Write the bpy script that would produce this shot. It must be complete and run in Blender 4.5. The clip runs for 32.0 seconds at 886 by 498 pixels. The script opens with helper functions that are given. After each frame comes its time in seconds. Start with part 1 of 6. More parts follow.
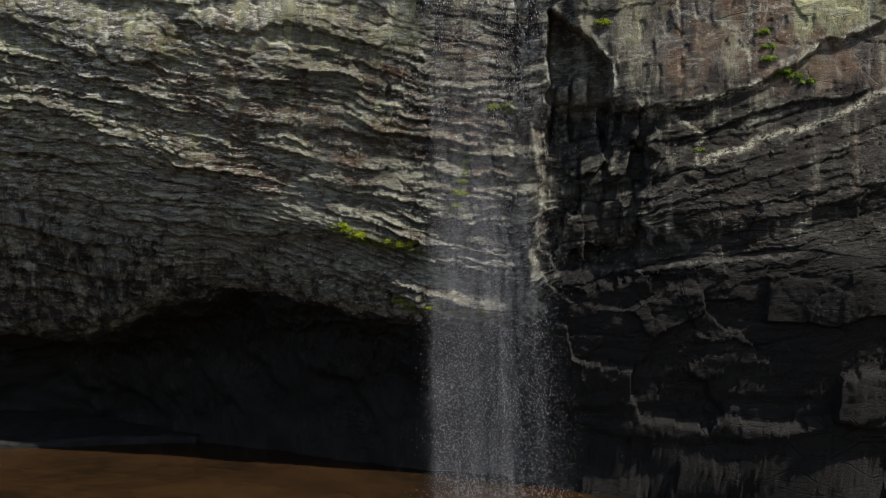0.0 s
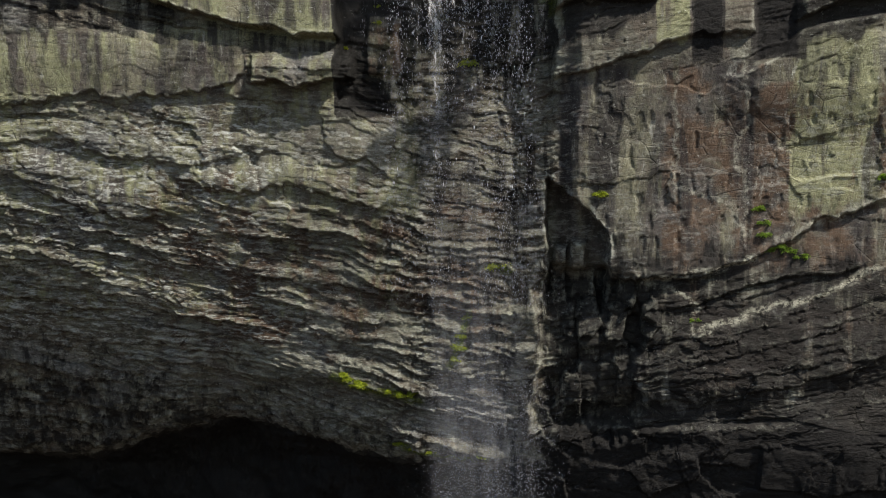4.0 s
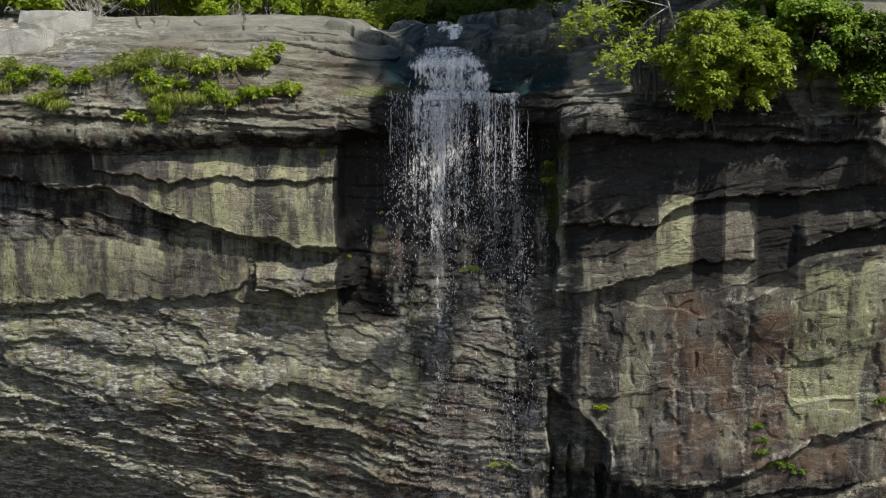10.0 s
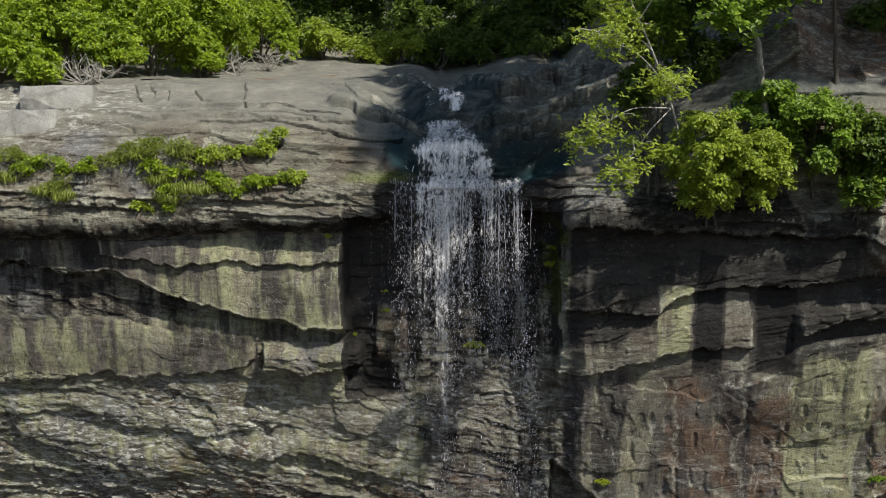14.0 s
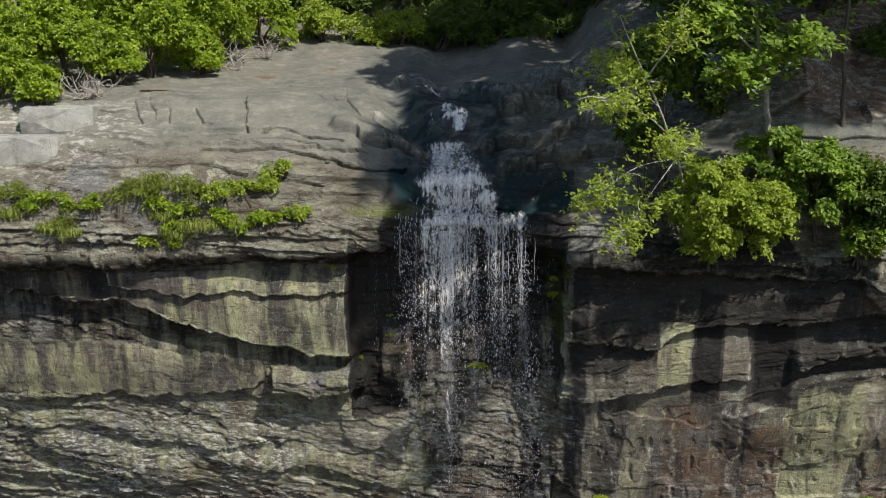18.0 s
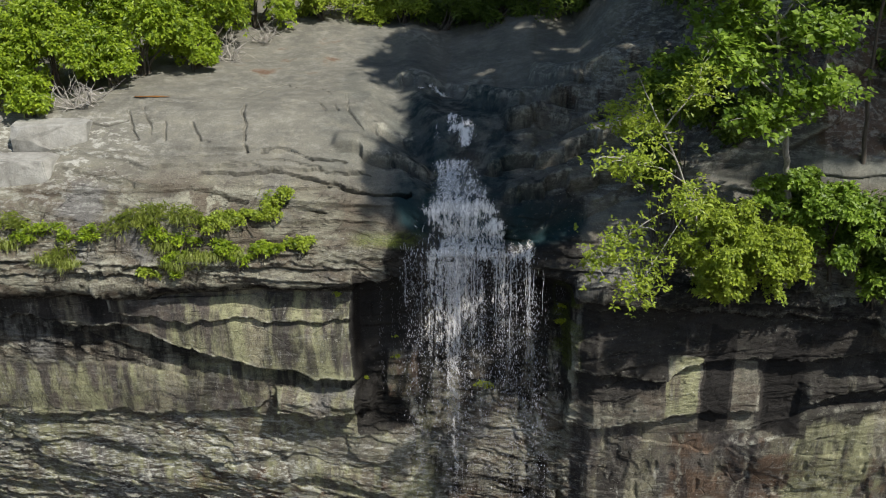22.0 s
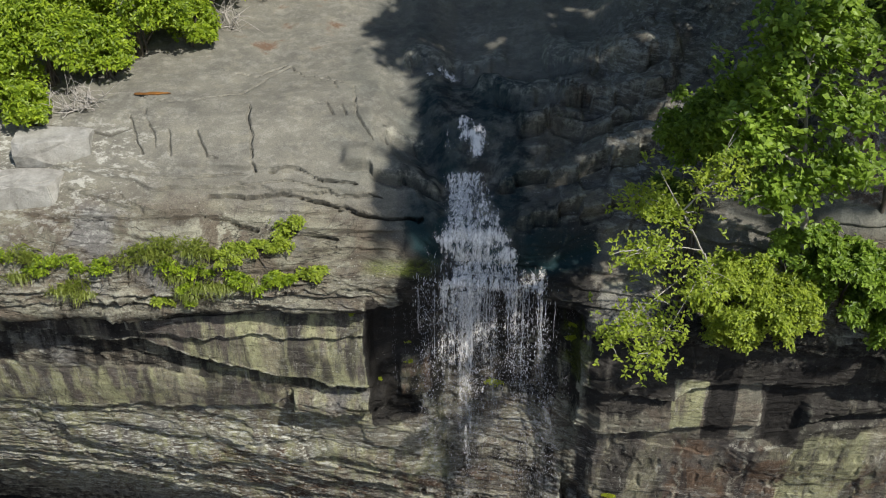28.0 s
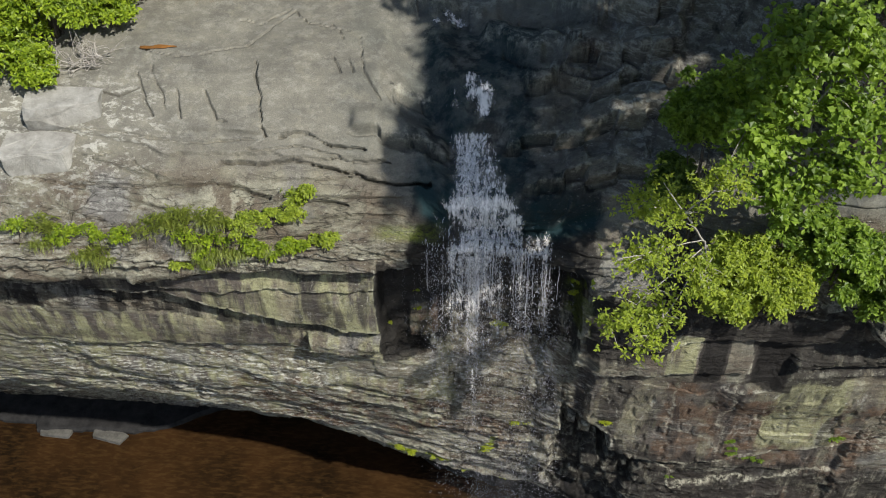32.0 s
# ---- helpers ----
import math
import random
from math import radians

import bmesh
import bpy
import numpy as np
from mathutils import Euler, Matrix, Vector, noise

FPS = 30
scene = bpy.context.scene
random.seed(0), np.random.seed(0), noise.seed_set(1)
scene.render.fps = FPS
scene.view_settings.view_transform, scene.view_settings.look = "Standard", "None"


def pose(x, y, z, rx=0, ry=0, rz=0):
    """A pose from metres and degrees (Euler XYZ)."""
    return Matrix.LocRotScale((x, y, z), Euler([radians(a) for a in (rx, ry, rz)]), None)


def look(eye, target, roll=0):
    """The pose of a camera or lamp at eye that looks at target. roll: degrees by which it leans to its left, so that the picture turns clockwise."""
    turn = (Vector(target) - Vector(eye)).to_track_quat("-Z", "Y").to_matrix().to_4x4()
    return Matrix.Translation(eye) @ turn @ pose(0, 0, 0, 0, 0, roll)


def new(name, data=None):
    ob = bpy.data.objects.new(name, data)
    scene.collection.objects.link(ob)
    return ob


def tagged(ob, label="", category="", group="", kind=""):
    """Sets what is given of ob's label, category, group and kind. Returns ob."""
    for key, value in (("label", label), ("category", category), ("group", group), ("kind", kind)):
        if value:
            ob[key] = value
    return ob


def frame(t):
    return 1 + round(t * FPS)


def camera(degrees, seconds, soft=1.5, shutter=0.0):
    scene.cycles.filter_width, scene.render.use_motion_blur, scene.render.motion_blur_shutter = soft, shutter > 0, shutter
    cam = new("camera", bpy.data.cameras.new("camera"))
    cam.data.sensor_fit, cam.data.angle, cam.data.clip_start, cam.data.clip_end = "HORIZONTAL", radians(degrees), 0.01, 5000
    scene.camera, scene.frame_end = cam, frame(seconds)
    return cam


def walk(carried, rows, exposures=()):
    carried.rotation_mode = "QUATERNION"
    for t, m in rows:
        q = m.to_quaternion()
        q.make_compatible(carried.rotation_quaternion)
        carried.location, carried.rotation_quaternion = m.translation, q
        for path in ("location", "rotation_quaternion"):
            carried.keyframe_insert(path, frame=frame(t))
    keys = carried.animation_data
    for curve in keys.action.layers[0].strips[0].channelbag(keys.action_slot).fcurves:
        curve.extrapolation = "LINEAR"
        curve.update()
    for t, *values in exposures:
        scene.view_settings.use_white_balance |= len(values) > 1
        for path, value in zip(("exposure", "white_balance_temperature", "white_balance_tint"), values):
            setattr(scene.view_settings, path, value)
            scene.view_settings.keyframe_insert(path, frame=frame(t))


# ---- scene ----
# ---- camera ----
cam = camera(47.4, 32.0, soft=1.1)
PATH = [
    (0, (1.521, -22.252, 0.516), (0.787, -12.287, 0.918), 0.93),
    (0.5, (1.520, -22.315, 1.087), (0.787, -12.348, 1.443), 0.91),
    (1, (1.491, -22.384, 1.660), (0.769, -12.415, 1.971), 0.89),
    (1.5, (1.463, -22.451, 2.236), (0.753, -12.480, 2.504), 0.88),
    (2, (1.444, -22.512, 2.816), (0.743, -12.539, 3.040), 0.84),
    (2.5, (1.429, -22.569, 3.403), (0.739, -12.594, 3.581), 0.83),
    (3, (1.405, -22.624, 4.005), (0.726, -12.648, 4.134), 0.82),
    (3.5, (1.376, -22.673, 4.606), (0.706, -12.696, 4.684), 0.80),
    (5.5, (1.338, -22.779, 6.904), (0.654, -12.803, 6.785), 0.62),
    (6, (1.348, -22.795, 7.425), (0.657, -12.820, 7.267), 0.63),
    (6.5, (1.366, -22.809, 7.927), (0.668, -12.835, 7.734), 0.63),
    (7, (1.381, -22.826, 8.417), (0.677, -12.853, 8.188), 0.60),
    (7.5, (1.383, -22.843, 8.892), (0.675, -12.872, 8.628), 0.57),
    (8, (1.377, -22.860, 9.352), (0.668, -12.889, 9.054), 0.57),
    (8.5, (1.370, -22.874, 9.796), (0.662, -12.905, 9.468), 0.56),
    (9, (1.363, -22.887, 10.230), (0.654, -12.918, 9.876), 0.56),
    (9.5, (1.360, -22.897, 10.657), (0.647, -12.930, 10.276), 0.56),
    (10, (1.369, -22.903, 11.079), (0.649, -12.938, 10.666), 0.52),
    (10.5, (1.393, -22.905, 11.487), (0.661, -12.941, 11.041), 0.45),
    (11, (1.409, -22.909, 11.883), (0.669, -12.948, 11.397), 0.37),
    (11.5, (1.388, -22.921, 12.284), (0.654, -12.963, 11.742), 0.35),
    (12, (1.324, -22.941, 12.705), (0.612, -12.985, 12.093), 0.35),
    (12.5, (1.236, -22.962, 13.154), (0.555, -13.009, 12.466), 0.32),
    (13, (1.153, -22.980, 13.625), (0.499, -13.033, 12.836), 0.25),
    (13.5, (1.096, -22.993, 14.111), (0.458, -13.057, 13.175), 0.18),
    (14, (1.061, -23.000, 14.596), (0.433, -13.080, 13.498), 0.12),
    (14.5, (1.029, -22.999, 15.065), (0.410, -13.098, 13.808), 0.08),
    (16.5, (0.925, -22.937, 16.836), (0.329, -13.126, 14.992), -0.01),
    (17, (0.909, -22.864, 17.267), (0.317, -13.080, 15.283), -0.05),
    (17.5, (0.894, -22.768, 17.687), (0.304, -13.015, 15.560), -0.07),
    (18, (0.871, -22.657, 18.082), (0.285, -12.936, 15.813), -0.06),
    (18.5, (0.838, -22.532, 18.453), (0.261, -12.843, 16.047), -0.06),
    (19, (0.791, -22.391, 18.812), (0.228, -12.735, 16.273), -0.09),
    (19.5, (0.736, -22.231, 19.167), (0.184, -12.611, 16.493), -0.05),
    (20, (0.685, -22.058, 19.519), (0.139, -12.476, 16.710), -0.05),
    (20.5, (0.651, -21.880, 19.869), (0.107, -12.337, 16.931), -0.04),
    (21, (0.636, -21.698, 20.223), (0.090, -12.195, 17.160), -0.04),
    (21.5, (0.629, -21.513, 20.590), (0.078, -12.051, 17.401), -0.07),
    (22, (0.622, -21.319, 20.975), (0.066, -11.902, 17.658), -0.10),
    (22.5, (0.618, -21.113, 21.387), (0.053, -11.745, 17.937), -0.16),
    (23, (0.615, -20.894, 21.829), (0.043, -11.580, 18.235), -0.22),
    (23.5, (0.603, -20.665, 22.293), (0.027, -11.413, 18.543), -0.25),
    (24, (0.570, -20.435, 22.761), (-0.003, -11.249, 18.852), -0.27),
    (24.5, (0.507, -20.216, 23.213), (-0.053, -11.097, 19.147), -0.30),
    (25, (0.427, -20.011, 23.647), (-0.114, -10.965, 19.418), -0.30),
    (25.5, (0.362, -19.814, 24.069), (-0.164, -10.849, 19.669), -0.27),
    (27.5, (0.263, -19.092, 25.618), (-0.254, -10.515, 20.503), -0.39),
    (28, (0.203, -18.941, 25.968), (-0.296, -10.468, 20.681), -0.36),
    (28.5, (0.141, -18.801, 26.305), (-0.339, -10.438, 20.844), -0.33),
    (29, (0.090, -18.659, 26.654), (-0.374, -10.414, 21.014), -0.33),
    (29.5, (0.037, -18.505, 27.029), (-0.409, -10.387, 21.206), -0.30),
    (30, (-0.021, -18.332, 27.432), (-0.447, -10.349, 21.425), -0.18),
    (30.5, (-0.076, -18.139, 27.853), (-0.490, -10.296, 21.662), -0.22),
    (31, (-0.109, -17.921, 28.280), (-0.518, -10.231, 21.901), -0.27),
    (31.5, (-0.094, -17.677, 28.704), (-0.516, -10.150, 22.134), -0.38),
    (32, (-0.005, -17.398, 29.134), (-0.468, -10.047, 22.370), -0.65),
]
walk(cam, [(t, look(eye, target, roll)) for t, eye, target, roll in PATH], [(0, 0.38), (12, 0.40), (32, 0.48)])

# ---- world, sun ----
SUN_AZ, SUN_EL = radians(136.0), radians(49.0)   # azimuth from +y towards +x
world = bpy.data.worlds.new("sky")
scene.world = world
world.use_nodes = True
wn = world.node_tree.nodes
sky = wn.new("ShaderNodeTexSky")
sky.sky_type, sky.sun_disc = "NISHITA", False
sky.sun_elevation, sky.sun_rotation = SUN_EL, SUN_AZ
world.node_tree.links.new(sky.outputs[0], wn["Background"].inputs[0])
wn["Background"].inputs[1].default_value = 0.10
sun_data = bpy.data.lights.new("sun", "SUN")
sun_data.energy, sun_data.angle, sun_data.color = 4.8, radians(0.9), (1.0, 0.965, 0.90)
to_sun = Vector((math.sin(SUN_AZ) * math.cos(SUN_EL), math.cos(SUN_AZ) * math.cos(SUN_EL), math.sin(SUN_EL)))
sun = new("sun", sun_data)
sun.matrix_world = look(to_sun * 60, (0, 0, 0))

# ---- materials ----
class Nodes:
    """Short hand for building a material's node tree."""

    def __init__(self, name):
        self.mat = bpy.data.materials.new(name)
        self.mat.use_nodes = True
        self.tree = self.mat.node_tree
        self.bsdf = self.tree.nodes["Principled BSDF"]
        self.out = self.tree.nodes["Material Output"]

    def add(self, kind, **inputs):
        node = self.tree.nodes.new("ShaderNode" + kind)
        for key, value in inputs.items():
            self.put(node.inputs[key.replace("_", " ")], value)
        return node

    def put(self, socket, value):
        if isinstance(value, bpy.types.NodeSocket):
            self.tree.links.new(value, socket)
        else:
            socket.default_value = value

    def coords(self, scale=(1, 1, 1)):
        c = self.add("TexCoord")
        m = self.add("Mapping", Vector=c.outputs["Object"])
        m.inputs["Scale"].default_value = scale
        return m.outputs[0]

    def noise(self, vec, scale, detail=6.0, rough=0.6, distort=0.0):
        n = self.add("TexNoise", Vector=vec, Scale=scale, Detail=detail, Roughness=rough, Distortion=distort)
        return n.outputs[0]

    def ramp(self, fac, *stops):
        r = self.add("ValToRGB", Fac=fac)
        e = r.color_ramp.elements
        while len(e) < len(stops):
            e.new(0.5)
        for el, (p, c) in zip(e, stops):
            el.position = p
            el.color = (c, c, c, 1) if isinstance(c, (int, float)) else (*c, 1)
        return r.outputs[0]

    def mix(self, fac, a, b, mode="MIX"):
        m = self.tree.nodes.new("ShaderNodeMix")
        m.data_type, m.blend_type = "RGBA", mode
        self.put(m.inputs[0], fac)
        self.put(m.inputs[6], a if isinstance(a, bpy.types.NodeSocket) else (*a, 1))
        self.put(m.inputs[7], b if isinstance(b, bpy.types.NodeSocket) else (*b, 1))
        return m.outputs[2]

    def math(self, op, a, b=0.0, c=0.0, clamp=False):
        m = self.tree.nodes.new("ShaderNodeMath")
        m.operation, m.use_clamp = op, clamp
        for s, v in zip(m.inputs, (a, b, c)):
            self.put(s, v)
        return m.outputs[0]

    def attr(self, name):
        a = self.tree.nodes.new("ShaderNodeAttribute")
        a.attribute_name = name
        s = self.tree.nodes.new("ShaderNodeSeparateColor")
        self.tree.links.new(a.outputs["Color"], s.inputs[0])
        return s.outputs

    def bump(self, height, strength, distance):
        b = self.add("Bump", Height=height, Strength=strength, Distance=distance)
        self.put(self.bsdf.inputs["Normal"], b.outputs[0])
        return b


def rock_material():
    n = Nodes("weathered_rock")
    p = n.coords()
    flat = n.coords((1.0, 1.0, 3.2))
    tall = n.coords((2.6, 2.6, 0.26))
    big = n.noise(p, 0.35, 5, 0.6)
    mid = n.noise(flat, 1.3, 8, 0.68, 0.6)
    patch = n.noise(p, 1.1, 9, 0.66)
    fine = n.noise(flat, 7.0, 9, 0.74)
    grain = n.noise(p, 34.0, 6, 0.75)
    streak = n.noise(tall, 1.2, 8, 0.66)
    m1, m2 = n.attr("rock_mask"), n.attr("rock_tint")
    wet_shade, pale, ochre = m1[0], m1[1], m1[2]
    moss, vein, top = m2[0], m2[1], m2[2]
    rust = n.tree.nodes.new("ShaderNodeAttribute")
    rust.attribute_name = "rust"
    rust = rust.outputs["Fac"]
    worn_lit = n.tree.nodes.new("ShaderNodeAttribute")
    worn_lit.attribute_name = "worn_lit"
    worn_lit = worn_lit.outputs["Fac"]
    massive = n.tree.nodes.new("ShaderNodeAttribute")
    massive.attribute_name = "massive"
    massive = massive.outputs["Fac"]

    def blend(a, b):
        """One pattern where the rock is bedded, another where it is massive."""
        return n.math("MULTIPLY_ADD", n.math("SUBTRACT", b, a), massive, a)

    mid = blend(mid, n.noise(n.coords((1.5, 1.5, 0.8)), 1.2, 8, 0.68, 0.5))
    fine = blend(fine, n.noise(n.coords((1.2, 1.2, 0.9)), 6.5, 9, 0.72))

    def stain(amount, pattern, swing=1.7, lo=0.38, hi=0.56):
        """Where a stain lies: its amount pushed up and down by a pattern, with a definite edge."""
        v = n.math("MULTIPLY_ADD", n.math("SUBTRACT", pattern, 0.5), swing, n.math("MULTIPLY", amount, 0.95))
        return n.math("MULTIPLY", n.ramp(v, (lo, 0.0), (hi, 1.0)), n.ramp(amount, (0.02, 0.0), (0.15, 1.0)), clamp=True)

    face = n.mix(n.ramp(mid, (0.40, 0.0), (0.58, 1.0)), (0.125, 0.108, 0.080), (0.270, 0.258, 0.190))
    face = n.mix(n.ramp(n.noise(n.coords((1.0, 1.0, 1.8)), 0.55, 7, 0.66, 0.9), (0.47, 0.0), (0.55, 0.80)), face, (0.140, 0.110, 0.078))
    face = n.mix(n.ramp(n.noise(n.coords((0.8, 0.8, 1.5)), 0.8, 8, 0.68, 0.8), (0.54, 0.0), (0.60, 0.85)), face, (0.375, 0.362, 0.270))
    face = n.mix(n.ramp(n.noise(p, 0.42, 6, 0.65), (0.53, 0.0), (0.60, 0.7)), face, (0.200, 0.195, 0.185))
    columns = n.noise(n.coords((1.1, 1.1, 0.16)), 1.0, 8, 0.66, 0.6)
    wall = n.mix(n.ramp(columns, (0.48, 0.0), (0.64, 1.0)), (0.058, 0.050, 0.045), (0.300, 0.275, 0.175))
    wall = n.mix(n.ramp(n.noise(n.coords((1.3, 1.3, 0.8)), 1.7, 9, 0.72), (0.46, 0.0), (0.58, 0.75)), wall, (0.130, 0.106, 0.088))
    wall = n.mix(n.ramp(n.noise(p, 2.6, 9, 0.74), (0.58, 0.0), (0.64, 0.5)), wall, (0.330, 0.315, 0.235))
    face = n.mix(n.math("MULTIPLY", massive, 0.88), face, wall)
    slab = n.mix(n.ramp(patch, (0.34, 0.0), (0.68, 1.0)), (0.112, 0.106, 0.088), (0.185, 0.175, 0.140))
    slab = n.mix(n.math("MULTIPLY", n.ramp(n.noise(tall, 0.9, 6, 0.6), (0.52, 0.0), (0.68, 1.0)), 0.5), slab, (0.235, 0.220, 0.168))
    col = n.mix(top, face, slab)
    col = n.mix(stain(n.math("MULTIPLY", rust, 0.7), patch, 1.9), col, (0.130, 0.084, 0.054))
    col = n.mix(n.math("MULTIPLY", stain(ochre, streak, 2.2, 0.3, 0.62), 0.85), col, (0.315, 0.312, 0.170))
    drip = n.math("MULTIPLY", n.ramp(n.noise(n.coords((1.3, 1.3, 0.16)), 1.0, 6, 0.62, 0.7), (0.52, 0.0), (0.62, 0.80)), n.math("MULTIPLY", n.math("SUBTRACT", 1.0, top), n.math("MAXIMUM", massive, 0.35)), clamp=True)
    col = n.mix(drip, col, (0.036, 0.031, 0.030))
    lime = n.math("MULTIPLY", n.ramp(n.noise(n.coords((3.2, 3.2, 0.55)), 1.0, 10, 0.74, 0.5), (0.60, 0.0), (0.66, 0.7)), n.math("MULTIPLY", n.math("MULTIPLY", massive, n.ramp(wet_shade, (0.5, 1.0), (0.9, 0.0))), n.math("SUBTRACT", 1.0, top)), clamp=True)
    col = n.mix(lime, col, (0.480, 0.465, 0.390))
    col = n.mix(n.math("MULTIPLY", n.ramp(fine, (0.35, 0.75), (0.46, 0.0)), n.math("SUBTRACT", 0.75, n.math("MULTIPLY", top, 0.50))), col, (0.040, 0.037, 0.031))
    spots = n.math("MULTIPLY", n.ramp(n.noise(flat, 3.4, 10, 0.76), (0.51, 0.0), (0.57, 1.0)), pale, clamp=True)
    col = n.mix(spots, col, (0.520, 0.515, 0.450))
    # Damp rock and painted shade of recesses, near-black where the mask is strongest
    dark = stain(wet_shade, n.math("MULTIPLY_ADD", streak, 0.65, n.math("MULTIPLY", patch, 0.35)), 2.3, 0.36, 0.60)
    soaked_shade = n.ramp(wet_shade, (0.90, 0.0), (1.15, 1.0))
    wet_shade_rock = n.mix(n.ramp(mid, (0.3, 0.0), (0.7, 1.0)), (0.016, 0.0155, 0.015), (0.068, 0.062, 0.056))
    col = n.mix(n.math("MULTIPLY", dark, n.math("MULTIPLY_ADD", soaked_shade, 0.06, 0.94)), col, n.mix(soaked_shade, wet_shade_rock, (0.030, 0.028, 0.026)))
    col = n.mix(n.math("MULTIPLY", vein, n.ramp(n.noise(p, 8.0, 9, 0.8), (0.45, 0.0), (0.55, 1.0)), clamp=True), col, (0.600, 0.570, 0.440))
    # Sky mirrored by the wet bed, painted as a teal tint
    sky_teal = n.math("MULTIPLY", n.math("MULTIPLY", n.math("MULTIPLY", wet_shade, 1.6), top, clamp=True), n.ramp(n.noise(p, 0.9, 4, 0.5), (0.36, 0.15), (0.58, 0.95)), clamp=True)
    col = n.mix(sky_teal, col, (0.015, 0.034, 0.038))
    green = n.math("MULTIPLY", moss, n.ramp(fine, (0.36, 0.0), (0.52, 1.0)), clamp=True)
    col = n.mix(green, col, n.mix(n.ramp(grain, (0.35, 0.0), (0.65, 1.0)), (0.075, 0.105, 0.012), (0.200, 0.240, 0.030)))
    col = n.mix(0.55, col, n.ramp(grain, (0.30, 0.30), (0.66, 1.25)), "MULTIPLY")
    flecks = n.math("MULTIPLY", n.ramp(n.noise(n.coords((1.0, 1.0, 1.9)), 8.0, 10, 0.80), (0.59, 0.0), (0.63, 1.0)), n.math("SUBTRACT", 1.0, n.math("MAXIMUM", n.math("MAXIMUM", n.math("MULTIPLY", top, 0.9), n.math("MULTIPLY", massive, 0.3)), n.math("MAXIMUM", soaked_shade, n.math("MULTIPLY", dark, 0.62)))))
    flecks = n.math("MULTIPLY", flecks, n.ramp(n.noise(p, 0.8, 6, 0.7), (0.42, 0.0), (0.56, 1.0)), clamp=True)
    col = n.mix(flecks, col, (0.480, 0.475, 0.420))
    # Pale rims on jutting edges: wear and caught light, both put into colour
    rim = n.math("MULTIPLY", worn_lit, n.ramp(n.noise(p, 5.0, 8, 0.75), (0.47, 0.0), (0.57, 1.0)), clamp=True)
    rim = n.math("MULTIPLY", rim, n.math("SUBTRACT", 1.0, soaked_shade))
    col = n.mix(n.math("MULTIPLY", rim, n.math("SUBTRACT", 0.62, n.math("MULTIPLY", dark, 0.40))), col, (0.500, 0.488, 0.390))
    pits = n.ramp(n.noise(flat, 15.0, 8, 0.78), (0.33, 1.0), (0.40, 0.0))
    col = n.mix(n.math("MULTIPLY", pits, n.math("SUBTRACT", 0.80, n.math("MULTIPLY", n.math("MAXIMUM", top, massive), 0.55))), col, (0.022, 0.020, 0.017))
    hair = n.noise(n.coords((0.30, 0.30, 2.6)), 1.3, 4, 0.55, 0.4)
    hair = n.ramp(n.math("ABSOLUTE", n.math("SUBTRACT", hair, 0.5)), (0.0, 1.0), (0.007, 0.0))
    hair2 = n.noise(n.coords((1.5, 0.5, 0.5)), 1.1, 4, 0.6, 0.6)
    hair2 = n.ramp(n.math("ABSOLUTE", n.math("SUBTRACT", hair2, 0.42)), (0.0, 1.0), (0.004, 0.0))
    hair = n.math("MULTIPLY", n.math("MAXIMUM", n.math("MULTIPLY", hair, n.math("SUBTRACT", 1.0, top)), n.math("MULTIPLY", hair2, n.math("SUBTRACT", 0.7, n.math("MULTIPLY", top, 0.55)))), n.ramp(n.noise(p, 0.7, 3, 0.5), (0.40, 0.0), (0.52, 1.0)), clamp=True)
    col = n.mix(n.math("MULTIPLY", hair, 0.8), col, (0.020, 0.018, 0.015))
    warp = n.tree.nodes.new("ShaderNodeMix")
    warp.data_type = "VECTOR"
    warp.inputs[0].default_value = 0.16
    n.put(warp.inputs[4], n.coords((0.9, 0.9, 2.6)))
    n.put(warp.inputs[5], n.add("TexNoise", Vector=p, Scale=1.6, Detail=5.0).outputs[1])
    lines = n.add("TexVoronoi", Vector=warp.outputs[1], Scale=1.15)
    lines.feature = "DISTANCE_TO_EDGE"
    crack = n.math("MULTIPLY", n.ramp(lines.outputs["Distance"], (0.0, 1.0), (0.02, 0.0)), n.math("MULTIPLY", n.math("SUBTRACT", 1.0, top), n.ramp(big, (0.50, 0.0), (0.60, 0.8))), clamp=True)
    col = n.mix(n.math("MULTIPLY", crack, 0.5), col, (0.014, 0.013, 0.011))
    n.put(n.bsdf.inputs["Base Color"], col)
    n.put(n.bsdf.inputs["Roughness"], n.math("SUBTRACT", 0.86, n.math("MULTIPLY", dark, 0.12)))
    n.put(n.bsdf.inputs["Specular IOR Level"], n.math("SUBTRACT", 0.26, n.math("MULTIPLY", dark, 0.23)))
    h = n.math("ADD", n.math("SUBTRACT", n.math("ADD", fine, n.math("MULTIPLY", flecks, 0.12)), n.math("MULTIPLY_ADD", n.math("MAXIMUM", crack, hair), 0.6, n.math("MULTIPLY", pits, 0.2))), n.math("ADD", n.math("MULTIPLY", grain, 0.40), n.math("MULTIPLY", mid, 0.35)))
    n.bump(h, n.math("SUBTRACT", 1.0, n.math("MAXIMUM", n.math("MULTIPLY", top, 0.72), n.math("MULTIPLY", massive, 0.45))), 0.085)
    return n.mat


